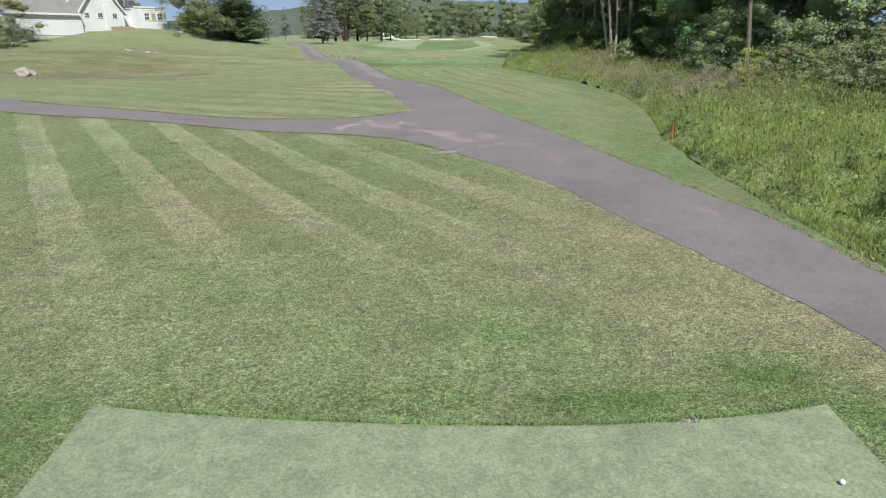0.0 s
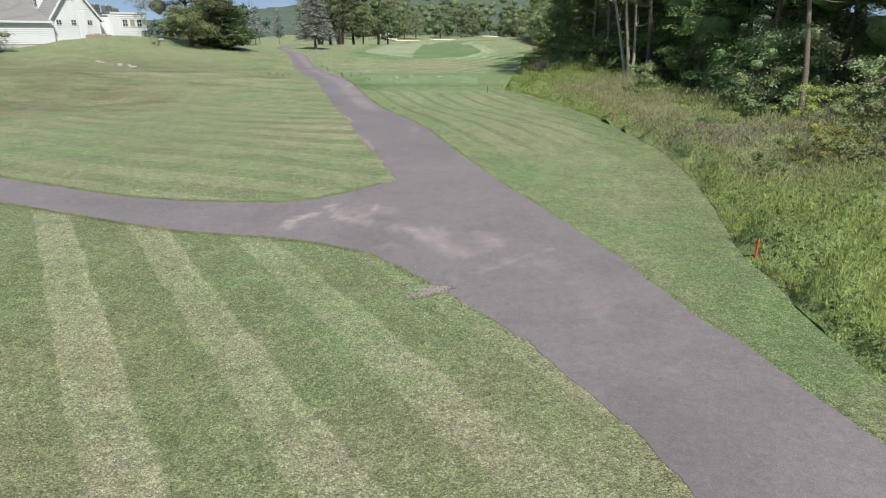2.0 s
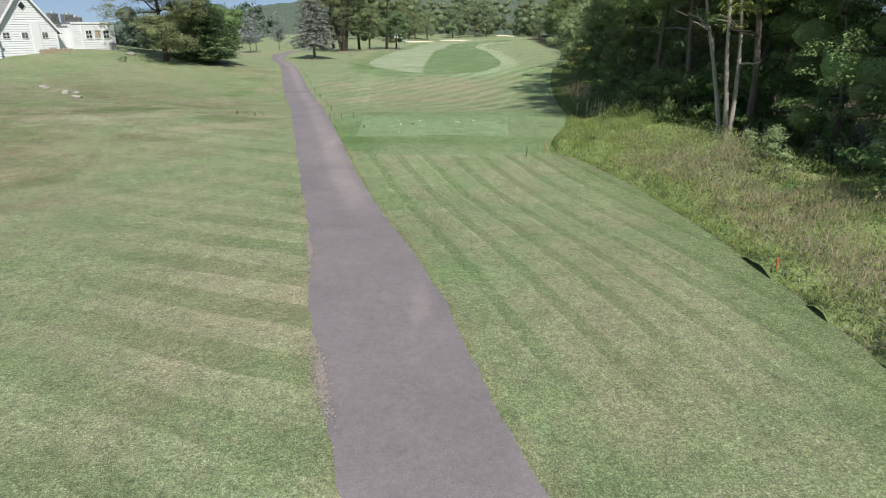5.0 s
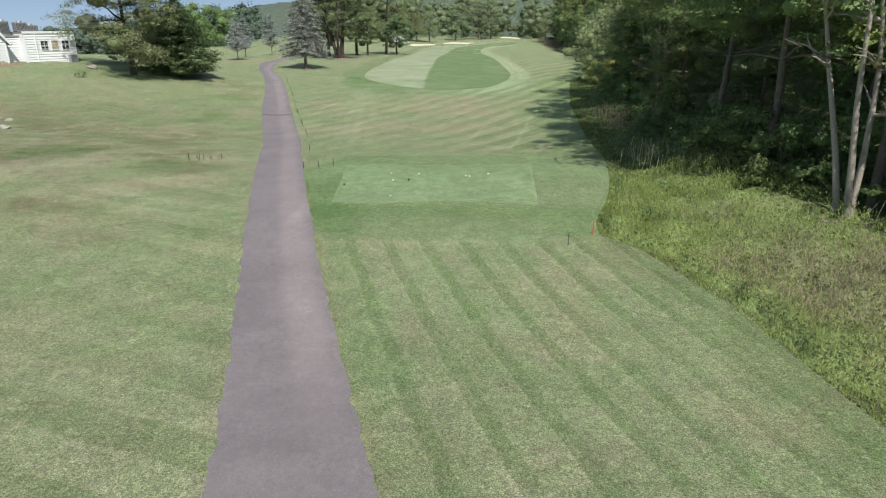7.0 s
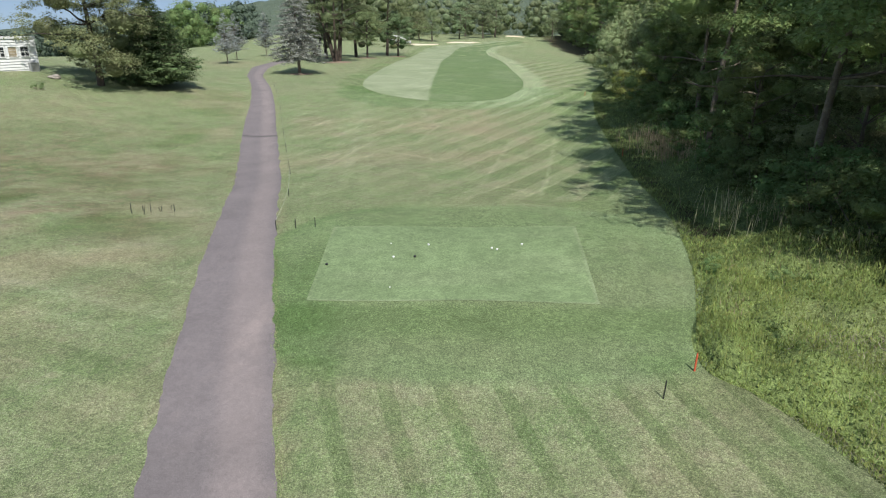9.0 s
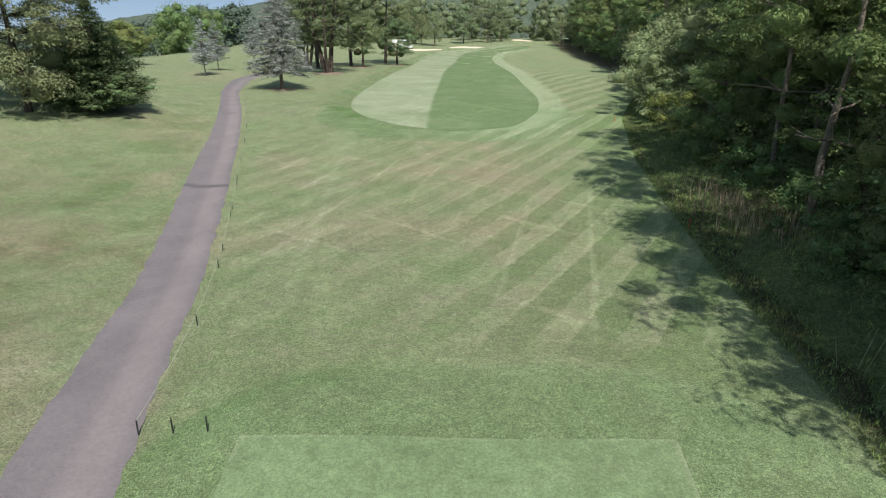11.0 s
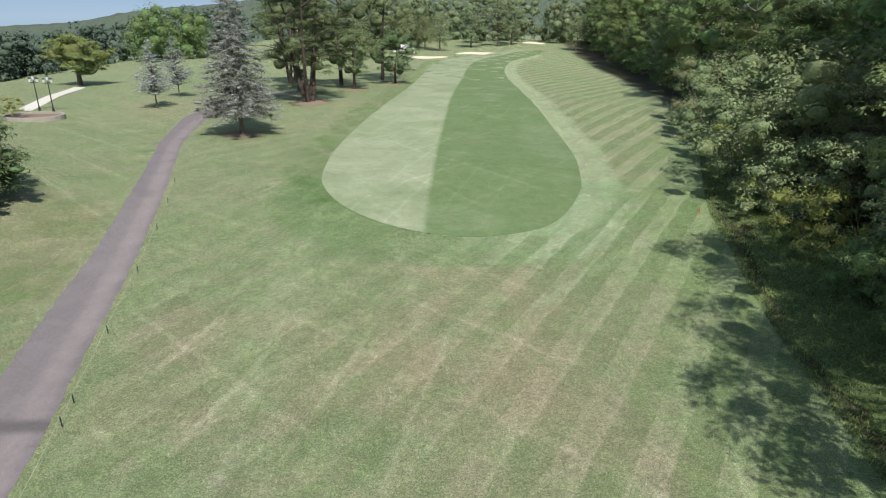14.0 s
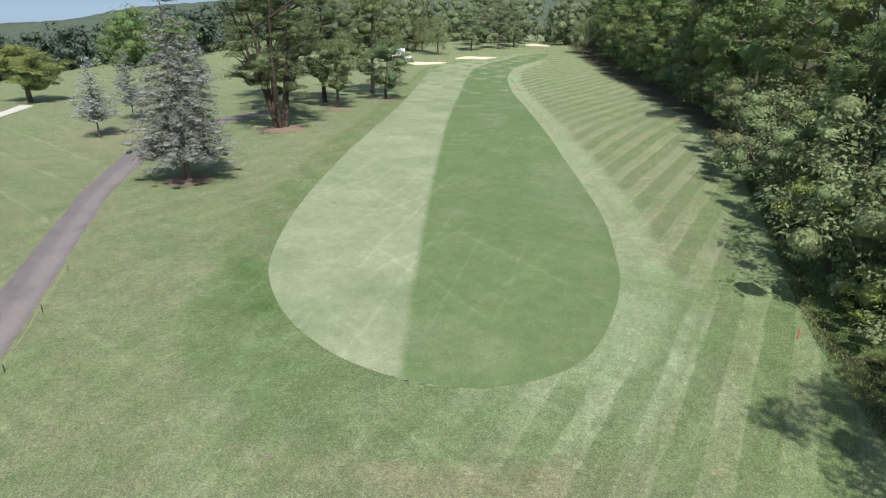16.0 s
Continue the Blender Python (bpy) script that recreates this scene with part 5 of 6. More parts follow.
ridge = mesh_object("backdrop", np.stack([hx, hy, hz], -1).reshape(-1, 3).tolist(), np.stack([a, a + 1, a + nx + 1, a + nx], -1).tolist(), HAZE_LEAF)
tagged(ridge, "long wooded ridge on the hazy horizon", "hill", kind="structure")


def bunker(cx, cy, rx, ry, lobes, label):
    """A shallow sand hollow with a raised turf lip behind."""
    root = put(new("bunker"), Matrix.Translation((cx, cy, land_z(cx, cy))))
    tagged(root, label, "bunker")
    ang = np.linspace(0, 2 * np.pi, 49)
    rad = np.linspace(0, 1, 8)
    wob = 1 + .16 * np.sin(lobes * ang + cx) + .08 * np.cos(2 * ang)
    x = rx * rad[:, None] * (np.cos(ang) * wob)[None, :]
    y = ry * rad[:, None] * (np.sin(ang) * wob)[None, :]
    z = land(cx + x, cy + y) - land_z(cx, cy) + 0.12 + 0.16 * (y / ry) * rad[:, None] + 0.25 * rad[:, None] ** 3
    n = 49
    f = [(r * n + k, r * n + k + 1, (r + 1) * n + k + 1, (r + 1) * n + k) for r in range(7) for k in range(n - 1)]
    mesh_object("sand", np.stack([x, y, z], -1).reshape(-1, 3).tolist(), f, SAND, root)
    # lip
    xo, yo = np.stack([x[-1], x[-1] * 1.10]), np.stack([y[-1], y[-1] * 1.35])
    zo = np.stack([z[-1] + .05, land(cx + xo[1], cy + yo[1]) - land_z(cx, cy) - 0.02])
    fo = [(k, k + 1, n + k + 1, n + k) for k in range(n - 1)]
    mesh_object("lip", np.stack([xo, yo, zo], -1).reshape(-1, 3).tolist(), fo, GRASS, root)
    return root


bunker(-12.2, 241, 4.4, 3.2, 3, "kidney-shaped pale sand bunker beside the fairway")
bunker(0.2, 259, 4.9, 3.6, 4, "lobed pale sand bunker at the fairway's end")
bunker(21.5, 309, 3.8, 3.2, 3, "small pale sand bunker near the far trees")

# ---- helper for built things ----
def boxes(parts_list, bevel=0.0):
    """One bmesh of several boxes: (x0, x1, y0, y1, z0, z1)."""
    bm = bmesh.new()
    for x0, x1, y0, y1, z0, z1 in parts_list:
        m = Matrix.Translation(((x0 + x1) / 2, (y0 + y1) / 2, (z0 + z1) / 2)) @ Matrix.Diagonal((x1 - x0, y1 - y0, z1 - z0, 1))
        bmesh.ops.create_cube(bm, size=1.0, matrix=m)
    if bevel:
        bmesh.ops.bevel(bm, geom=list(bm.edges), offset=bevel, segments=1, affect='EDGES')
    return bm


def part(name, bm, mat, parent, label=""):
    me = bpy.data.meshes.new(name)
    bm.to_mesh(me)
    bm.free()
    me.materials.append(mat)
    ob = new(name, me)
    ob.parent = parent
    if label:
        ob["label"] = label
    return ob


def cylinder(bm, x, y, z0, z1, r0, r1=None, sides=12):
    r1 = r0 if r1 is None else r1
    bmesh.ops.create_cone(bm, cap_ends=True, segments=sides, radius1=r0, radius2=r1, depth=z1 - z0, matrix=Matrix.Translation((x, y, (z0 + z1) / 2)))
    return bm


def siding(name, parent, x0, x1, y, z0, z1, outward, gable=None, step=0.27):
    """Lapped boards as one folded skin on a wall along x at depth y; gable: (x of the ridge, its height)."""
    bm = bmesh.new()
    top = gable[1] if gable else z1

    def ends(z):
        if gable and z > z1:
            q = (z - z1) / (gable[1] - z1)
            return x0 + (gable[0] - x0) * q, x1 + (gable[0] - x1) * q
        return x0, x1

    rows, z = [], z0
    while z < top - 0.02:
        t = min(step, top - z)
        for zz, out in ((z, 0.075), (z + t - 0.004, 0.01)):
            a, b = ends(zz)
            rows.append((bm.verts.new((a, y + outward * out, zz)), bm.verts.new((b, y + outward * out, zz))))
        z += step
    for (a, b), (c, d) in zip(rows, rows[1:]):
        bm.faces.new((a, b, d, c))
    return part(name, bm, WHITE, parent)


def wall_solid(pts, depth, mat, parent, name="wall"):
    """A wall from an outline in x and z, thickened along y from 0 to depth."""
    bm = bmesh.new()
    a = [bm.verts.new((x, 0, z)) for x, z in pts]
    b = [bm.verts.new((x, depth, z)) for x, z in pts]
    bm.faces.new(a)
    bm.faces.new(b[::-1])
    for k in range(len(pts)):
        j = (k + 1) % len(pts)
        bm.faces.new((a[k], b[k], b[j], a[j]))
    bmesh.ops.recalc_face_normals(bm, faces=bm.faces)
    return part(name, bm, mat, parent)


def window(parent, x, y, z, w, h, mat=None, boarded=False):
    """A framed sash standing proud of the wall at depth y (outward is +y)."""
    fr = part("window", boxes([(x - w / 2 - .07, x - w / 2, y, y + .09, z - .07, z + h + .07), (x + w / 2, x + w / 2 + .07, y, y + .09, z - .07, z + h + .07),
                               (x - w / 2, x + w / 2, y, y + .09, z + h, z + h + .07), (x - w / 2, x + w / 2, y, y + .10, z - .07, z)], 0.008), WHITE, parent)
    part("pane", boxes([(x - w / 2, x + w / 2, y, y + .04, z, z + h)]), TIMBER if boarded else GLASS, fr)
    if not boarded:
        part("glazing_bar", boxes([(x - .02, x + .02, y + .04, y + .065, z, z + h), (x - w / 2, x + w / 2, y + .04, y + .06, z + h * .48, z + h * .52)]), WHITE, fr)
    return fr


def roof_plane(name, parent, a, b, c, d, thick=0.14, step=0.32):
    """Courses of shingles from the eave a-b up to the ridge d-c."""
    a, b, c, d = map(Vector, (a, b, c, d))
    n = (b - a).cross(d - a).normalized()
    if n.z < 0:
        n = -n
    bm = bmesh.new()
    courses = max(2, int((d - a).length / step))
    rows = []
    for k in range(courses):
        for q, out in ((k / courses, 0.04), ((k + 0.99) / courses, 0.01)):
            rows.append((bm.verts.new(a.lerp(d, q) + n * out), bm.verts.new(b.lerp(c, q) + n * out)))
    for (p0, p1), (p2, p3) in zip(rows, rows[1:]):
        bm.faces.new((p0, p1, p3, p2))
    top_l, top_r = rows[-1]
    low = [bm.verts.new(x - n * thick) for x in (a, b, c, d)]
    top = [rows[0][0], rows[0][1], top_r, top_l]
    bm.faces.new(low[::-1])
    for k in range(4):
        j = (k + 1) % 4
        bm.faces.new((low[k], low[j], top[j], top[k]))
    return part(name, bm, SHINGLE, parent)


# ---- clubhouse: local x runs along the front, y points out of it ----
HOUSE_X, HOUSE_Y = -41.0, 99.6
HZ = 3.3
house = put(new("clubhouse"), pose(HOUSE_X, HOUSE_Y, HZ, 0, 0, -122) @ Matrix.Diagonal((.80, .85, .90, 1)))
tagged(house, "white clapboard clubhouse with grey shingle roof and flat-roofed annex", "building")
# annex
siding("wall", house, 0, 6.2, 0, 0, 4.1, 1)
wall_solid([(0, -1.5), (6.2, -1.5), (6.2, 4.1), (0, 4.1)], -5.5, WHITE, house)
part("corner_board", boxes([(-.06, .08, -.08, .06, 0, 4.15)], .01), WHITE, house)
part("corner_board", boxes([(6.1, 6.24, -.02, .06, 0, 4.1)], .01), WHITE, house)
part("fascia", boxes([(-.15, 6.3, -.04, .12, 4.08, 4.32)], .02), WHITE, house)
part("roof", boxes([(-.1, 6.25, -5.6, .05, 4.16, 4.28)], .01), SHINGLE, house, "flat dark annex roof")
for wx, bd in ((1.3, False), (2.6, True), (3.9, False)):
    window(house, wx, 0.03, 2.35, .85, .95, boarded=bd)
part("downpipe", cylinder(bmesh.new(), 4.9, .09, 0, 4.1, .05), WHITE, house)
part("foundation", boxes([(-.05, 6.2, -.02, .07, -1.5, 0)], .01), CONCRETE, house)
# link between annex and gable
siding("wall", house, 6.2, 8.4, -1.0, 0, 3.7, 1)
wall_solid([(6.2, -1.5), (8.4, -1.5), (8.4, 3.7), (6.2, 3.7)], -3.0, WHITE, house).location.y = -1.0
part("roof", boxes([(6.1, 8.5, -4.2, -.9, 3.7, 3.9)], .02), SHINGLE, house, "flat dark link roof")
# gabled hall
siding("wall", house, 8.4, 16.2, 0, 0, 3.6, 1, gable=(12.3, 8.0))
wall_solid([(8.4, -1.5), (16.2, -1.5), (16.2, 3.6), (12.3, 8.0), (8.4, 3.6)], -17, WHITE, house).location.y = -0.01
roof_plane("roof", house, (16.75, .45, 2.98), (16.75, -17.4, 2.98), (12.3, -17.4, 8.12), (12.3, .45, 8.12))
roof_plane("roof", house, (7.85, -17.4, 2.98), (7.85, .45, 2.98), (12.3, .45, 8.12), (12.3, -17.4, 8.12))
for x0, x1 in ((8.0, 12.3), (16.6, 12.3)):
    bm = bmesh.new()
    d = Vector((x1 - x0, 0, 8.05 - 3.0))
    n = Vector((-d.z, 0, d.x)).normalized() * (0.12 if x0 < x1 else -0.12)
    for yy in (.42, .5):
        for p in (Vector((x0, yy, 3.0)), Vector((x1, yy, 8.05))):
            bm.verts.new(p + n)
            bm.verts.new(p - n)
    bm.verts.ensure_lookup_table()
    bmesh.ops.convex_hull(bm, input=list(bm.verts))
    part("bargeboard", bm, WHITE, house)
for wx in (10.0, 12.6, 14.9):
    window(house, wx, 0.03, 2.5, .75, .6)
dia = part("window", boxes([(-.42, .42, .02, .10, -.42, .42)], .01), WHITE, house, "small diamond window in the gable")
dia.matrix_basis = pose(12.3, 0, 6.1, 0, 45, 0)
part("pane", boxes([(-.33, .33, .10, .12, -.33, .33)]), GLASS, dia)
part("door", boxes([(10.55, 11.7, .02, .12, .5, 4.4)], .02), WHITE, house, "tall pale blue-white panel door")
for bx in (8.4, 16.2):
    part("corner_board", boxes([(bx - .08, bx + .08, -.02, .07, 0, 3.6)], .01), WHITE, house)
# dormer on the near slope
part("dormer", boxes([(14.0, 15.35, -5.2, -4.0, 4.6, 6.2)], .02), WHITE, house, "small white dormer with one window")
roof_plane("dormer_roof", house, (15.55, -3.85, 6.15), (15.55, -5.35, 6.15), (13.4, -5.35, 6.75), (13.4, -3.85, 6.75), .08)
dw = part("window", boxes([(15.34, 15.42, -4.9, -4.3, 5.0, 5.95)], .01), GLASS, house)
part("glazing_bar", boxes([(15.40, 15.45, -4.62, -4.58, 5.0, 5.95), (15.40, 15.45, -4.9, -4.3, 5.45, 5.5)]), WHITE, dw)
# low wing
siding("wall", house, 16.2, 27.5, .6, 0, 3.0, 1)
wall_solid([(16.2, -2.5), (27.5, -2.5), (27.5, 3.0), (16.2, 3.0)], -8, WHITE, house).location.y = .59
roof_plane("roof", house, (28.0, 1.0, 2.85), (16.6, 1.0, 2.85), (16.6, -4.5, 5.6), (28.0, -4.5, 5.6))
roof_plane("roof", house, (16.6, -10, 2.85), (28.0, -10, 2.85), (28.0, -4.5, 5.6), (16.6, -4.5, 5.6))
part("fascia", boxes([(16.3, 28.0, .95, 1.05, 2.65, 2.9)], .02), WHITE, house)
part("foundation", boxes([(8.4, 27.5, .0, .62, -2.5, 0)], .01), CONCRETE, house)
# far hall behind
siding("wall", house, 27.5, 40, -6, 0, 4.2, 1)
wall_solid([(27.5, -2.5), (40, -2.5), (40, 4.2), (27.5, 4.2)], -8, WHITE, house).location.y = -6.01
roof_plane("roof", house, (40.4, -5.6, 4.1), (27.2, -5.6, 4.1), (27.2, -10, 6.4), (40.4, -10, 6.4))
# plant on the annex roof
for ux_, uy_, w, h, lab in ((5.3, -2.2, 1.3, 1.0, "grey rooftop air-conditioning unit"), (7.2, -2.4, 1.1, 1.5, "grey rooftop exhaust housing"), (3.6, -3.2, 1.5, .7, "low grey rooftop air-conditioning unit")):
    unit = put(new("rooftop_unit"), house.matrix_basis @ pose(ux_, uy_, 4.28 if ux_ < 6 else 3.9))
    tagged(unit, lab, "air conditioner", "units on the annex roof")
    part("casing", boxes([(-w / 2, w / 2, -.5, .5, .06, h)], .03), GREY_METAL, unit)
    part("feet", boxes([(-w / 2, -w / 2 + .1, -.45, .45, 0, .07), (w / 2 - .1, w / 2, -.45, .45, 0, .07)]), DARK_IRON, unit)
    part("grille", boxes([(-w / 2 + .1 + k * (w - .2) / 7, -w / 2 + .14 + k * (w - .2) / 7, .5, .53, .2, h - .15) for k in range(8)]), DARK_IRON, unit)
    part("fan_cowl", cylinder(bmesh.new(), 0, 0, h, h + .16, .34, .30, 16), GREY_METAL, unit)
# cabinet by the annex corner
cab = put(new("utility_cabinet"), house.matrix_basis @ pose(.75, .38, 0))
tagged(cab, "grey metal utility cabinet standing against the annex wall", "cabinet")
part("casing", boxes([(-.45, .45, -.3, .28, .55, 1.75)], .03), GREY_METAL, cab)
part("door", boxes([(-.4, .4, .28, .31, .62, 1.68)], .01), GREY_METAL, cab)
part("leg", boxes([(-.4, -.3, -.2, .2, -.6, .55)]), DARK_IRON, cab)
part("leg", boxes([(.3, .4, -.2, .2, -.6, .55)]), DARK_IRON, cab)
# timber bin store before the gable
bin_ = put(new("timber_enclosure"), house.matrix_basis @ pose(9.6, 1.3, -0.3))
tagged(bin_, "weathered timber screen with uneven boards before the gable", "fence")
rb = random.Random(4)
for k in range(13):
    part("board", boxes([(-2.1 + k * .33, -1.82 + k * .33, -.03, .02, .25, 1.55 + rb.uniform(-.12, .1))], .006), TIMBER, bin_)
for zz in (.5, 1.2):
    part("rail", boxes([(-2.2, 2.3, -.09, -.03, zz, zz + .1)], .008), TIMBER, bin_)
part("base_wall", boxes([(-2.3, 6.4, -.2, -.1, -.6, .28)], .02), WHITE, bin_, "low white base wall")

# hedge of clipped shrubs beside the wing
hedge_spots = ((-52.5, 79.5, 1.5), (-54.8, 76.5, 1.6), (-50.0, 76.5, .9), (-56.5, 72.5, 1.5))
for k, (x, y, s) in enumerate(hedge_spots):
    place(bush_kinds["g"], stand(x, y, k * 70, s, 0.1, 0, .8), "shrubs by the clubhouse")
place(bush_kinds["g"], stand(-38.6, 104.5, 30, .8), "shrubs by the clubhouse")
place(bush_kinds["w"], stand(-37.0, 92.5, 30, .7), "shrubs by the clubhouse")

# power lines behind the roof
for k, (dz, dy) in enumerate(((0, 0), (.5, 1.2), (-.5, 2.0))):
    pts = [(-190 + 9.5 * i, 148 + dy, 11.6 + dz - 1.3 * math.sin(math.pi * i / 10)) for i in range(11)]
    v, f = tube(pts, [.035] * 11, 5)
    tagged(mesh_object("power_line", v, f, DARK_IRON), "thin black overhead cable sagging between poles", "cable", "overhead cables")
for px in (-190, -95):
    pole = put(new("utility_pole"), Matrix.Translation((px, 149, land_z(px, 149))))
    tagged(pole, "tall brown timber utility pole", "pole")
    hgt = 12.6 - land_z(px, 149)
    part("post", cylinder(bmesh.new(), 0, 0, -.5, hgt, .16, .11), BARK, pole)
    part("crossarm", boxes([(-.06, .06, -1.3, 1.3, hgt - .8, hgt - .65)], .01), TIMBER, pole)

# ---- left distance: concrete walk, planter, lamps ----
cy_ = np.linspace(0, 1, 30)[:, None]
wv = np.linspace(-1, 1, 5)[None, :]
gx = -51 - 9.5 * cy_ - 0.9 * wv
gy = 138 + 27 * cy_ + 0 * wv
walkway = sheet("pavement", gx, gy, CONCRETE, 0.04)
tagged(walkway, "pale concrete walk leading to the round tree", "pavement", kind="structure")


def lamp_post(x, y):
    root = put(new("street_lamp"), stand(x, y))
    tagged(root, "black lamp post carrying a cluster of white lanterns", "lamp", "lamp posts by the walk")
    bm = cylinder(bmesh.new(), 0, 0, 0, .5, .16, .10)
    cylinder(bm, 0, 0, .5, 3.3, .06, .045)
    part("post", bm, DARK_IRON, root)
    part("arm", boxes([(-.45, .45, -.025, .025, 3.1, 3.16), (-.025, .025, -.45, .45, 3.1, 3.16)], .005), DARK_IRON, root)
    for dx, dy, dz in ((-.42, 0, 3.16), (.42, 0, 3.16), (0, .42, 3.16), (0, 0, 3.45)):
        bm = cylinder(bmesh.new(), dx, dy, dz, dz + .34, .10, .17, 8)
        lan = part("lantern", bm, WHITE, root)
        part("cap", cylinder(bmesh.new(), dx, dy, dz + .34, dz + .5, .19, .02, 8), DARK_IRON, lan)
    return root


lamp_post(-49.5, 138.5)
lamp_post(-47.6, 138.0)
ang = np.linspace(0, 2 * np.pi, 41)
bm = bmesh.new()
pl_x, pl_y = -46.5, 133.0
prof = ((3.0, -.3), (3.0, .45), (2.7, .45), (2.7, -.1))
rings = [[bm.verts.new((r * math.cos(q), r * .8 * math.sin(q), z)) for q in ang[:-1]] for r, z in prof]
for a_, b_ in zip(rings, rings[1:]):
    for k in range(40):
        bm.faces.new((a_[k], a_[(k + 1) % 40], b_[(k + 1) % 40], b_[k]))
planter = put(new("planter"), stand(pl_x, pl_y))
tagged(planter, "round low stone planter with dark soil by the walk", "planter")
part("rim", bm, STONE, planter)
bm = bmesh.new()
bmesh.ops.create_circle(bm, cap_ends=True, segments=40, radius=2.72, matrix=Matrix.Translation((0, 0, .25)) @ Matrix.Diagonal((1, .8, 1, 1)))
part("soil", bm, MULCH, planter)
place(bush_kinds["y"], stand(-48.2, 132.2, 30, .55, -.2), "shrubs by the walk")
place(bush_kinds["y"], stand(-50.2, 130.5, 130, .6), "shrubs by the walk")

# white box trailer and buggies far beyond the pines
trailer = put(new("trailer"), stand(-21.5, 262, 12))
tagged(trailer, "white box trailer parked beyond the pines", "trailer")
part("box", boxes([(-2.3, 2.3, -1, 1, .7, 2.6)], .05), WHITE, trailer)
for wx in (-.5, .5):
    for wy in (-1.02, 1.02):
        bm = bmesh.new()
        bmesh.ops.create_cone(bm, cap_ends=True, segments=14, radius1=.36, radius2=.36, depth=.22, matrix=Matrix.Translation((wx, wy, .36)) @ Matrix.Rotation(math.pi / 2, 4, 'X'))
        part("wheel", bm, DARK_IRON, trailer)
part("drawbar", boxes([(-3.4, -2.3, -.06, .06, .55, .68)], .01), DARK_IRON, trailer)


def buggy(x, y, turn):
    root = put(new("golf_cart"), stand(x, y, turn))
    tagged(root, "white golf cart with a flat roof on the grass", "golf cart", "golf carts")
    part("body", boxes([(-1.1, 1.1, -.55, .55, .3, .62), (.55, 1.15, -.5, .5, .6, .95), (-1.1, -.4, -.5, .5, .6, .85)], .05), WHITE, root)
    part("seat", boxes([(-.45, .1, -.5, .5, .62, .8), (-.5, -.38, -.5, .5, .8, 1.2)], .04), TIMBER, root)
    part("roof", boxes([(-.9, .9, -.58, .58, 1.8, 1.87)], .03), WHITE, root)
    for px, py in ((-.8, -.5), (-.8, .5), (.8, -.5), (.8, .5)):
        part("roof_post", cylinder(bmesh.new(), px, py, .6, 1.82, .02), DARK_IRON, root)
        bm = bmesh.new()
        bmesh.ops.create_cone(bm, cap_ends=True, segments=14, radius1=.23, radius2=.23, depth=.18, matrix=Matrix.Translation((px, py * 1.1, .23)) @ Matrix.Rotation(math.pi / 2, 4, 'X'))
        part("wheel", bm, DARK_IRON, root)
    return root


buggy(-18.0, 258, 60)


# ---- stakes, ropes and markers ----
def stake(x, y, h, mat, label, name="stake", group="", r=0.03, tilt=0.0, turn=0.0):
    root = put(new(name), stand(x, y, turn, 1, .05, tilt))
    tagged(root, label, "stake", group)
    bm = boxes([(-r, r, -r, r, -.1, h - .06)], .006)
    part("shaft", bm, mat, root)
    bm = bmesh.new()
    bmesh.ops.create_cone(bm, cap_ends=True, segments=4, radius1=r * 1.41, radius2=.004, depth=.07, matrix=Matrix.Translation((0, 0, h - .03)) @ Matrix.Rotation(math.pi / 4, 4, 'Z'))
    part("tip", bm, mat, root)
    return root


for x, y, tl in ((6.55, 18.2, 3), (8.0, 35.2, 0), (4.35, 51.3, 4), (11.7, 104.6, 0), (8.9, 77.0, 3)):
    stake(x, y, 0.55, RED_PAINT, "red painted hazard stake at the lawn's edge", "marker_stake", "red hazard stakes", 0.019, tl)
stake(3.3, 50.2, .55, DARK_IRON, "dark metal stake standing in the lawn", "marker_stake", "", .014, 6)

# rope stakes down the side of the cart path, in pairs
POST_Y = (66.3, 71.2, 73.2, 78.3, 79.6, 84.4, 85.6, 90.0, 95.6, 101.0, 105.5, 109.8)
POSTS = ((-6.6, 60.9), (-7.35, 60.9), (-8.1, 60.9)) + tuple((float(np.interp(v, PATH_Y, PATH_R)) + .5, v) for v in POST_Y)
for x, y in POSTS:
    stake(x, y, .44, DARK_IRON, "dark slim rope stake beside the cart path", "rope_stake", "rope stakes along the path", .015, 3 if y > 61 else 0)
run = POSTS[2:]
for (ax, ay), (bx_, by) in zip(run, run[1:]):
    pts = []
    for k in range(9):
        q = k / 8
        x, y = ax + (bx_ - ax) * q, ay + (by - ay) * q
        pts.append((x, y, land_z(x, y) + .37 - .10 * math.sin(math.pi * q)))
    v, f = tube(pts, [.006] * 9, 5)
    tagged(mesh_object("rope", v, f, ROPE), "pale sagging rope strung between stakes", "rope", "ropes along the path")

# stacked spare stakes on the left lawn
rk = random.Random(12)
for k in range(9):
    x, y = -14.9 + k * .22 + rk.uniform(-.1, .1), 63.2 + rk.uniform(-.5, .5) + k * .06
    stake(x, y, rk.uniform(.28, .45), DARK_IRON, "dark spare rope stake stuck in the grass", "rope_stake", "spare stakes on the lawn", .013, rk.uniform(-18, 18), rk.uniform(0, 360))


def marker(x, y, r, mat, label, name="tee_marker"):
    root = put(new(name), Matrix.Translation((x, y, land_z(x, y) + .012)))
    tagged(root, label, "tee marker", "tee markers")
    bm = bmesh.new()
    bmesh.ops.create_uvsphere(bm, u_segments=14, v_segments=8, radius=r, matrix=Matrix.Translation((0, 0, r * .75)) @ Matrix.Diagonal((1, 1, .85, 1)))
    part("knob", bm, mat, root)
    part("spike", cylinder(bmesh.new(), 0, 0, -.08, r * .3, .012), GREY_METAL, root)
    return root


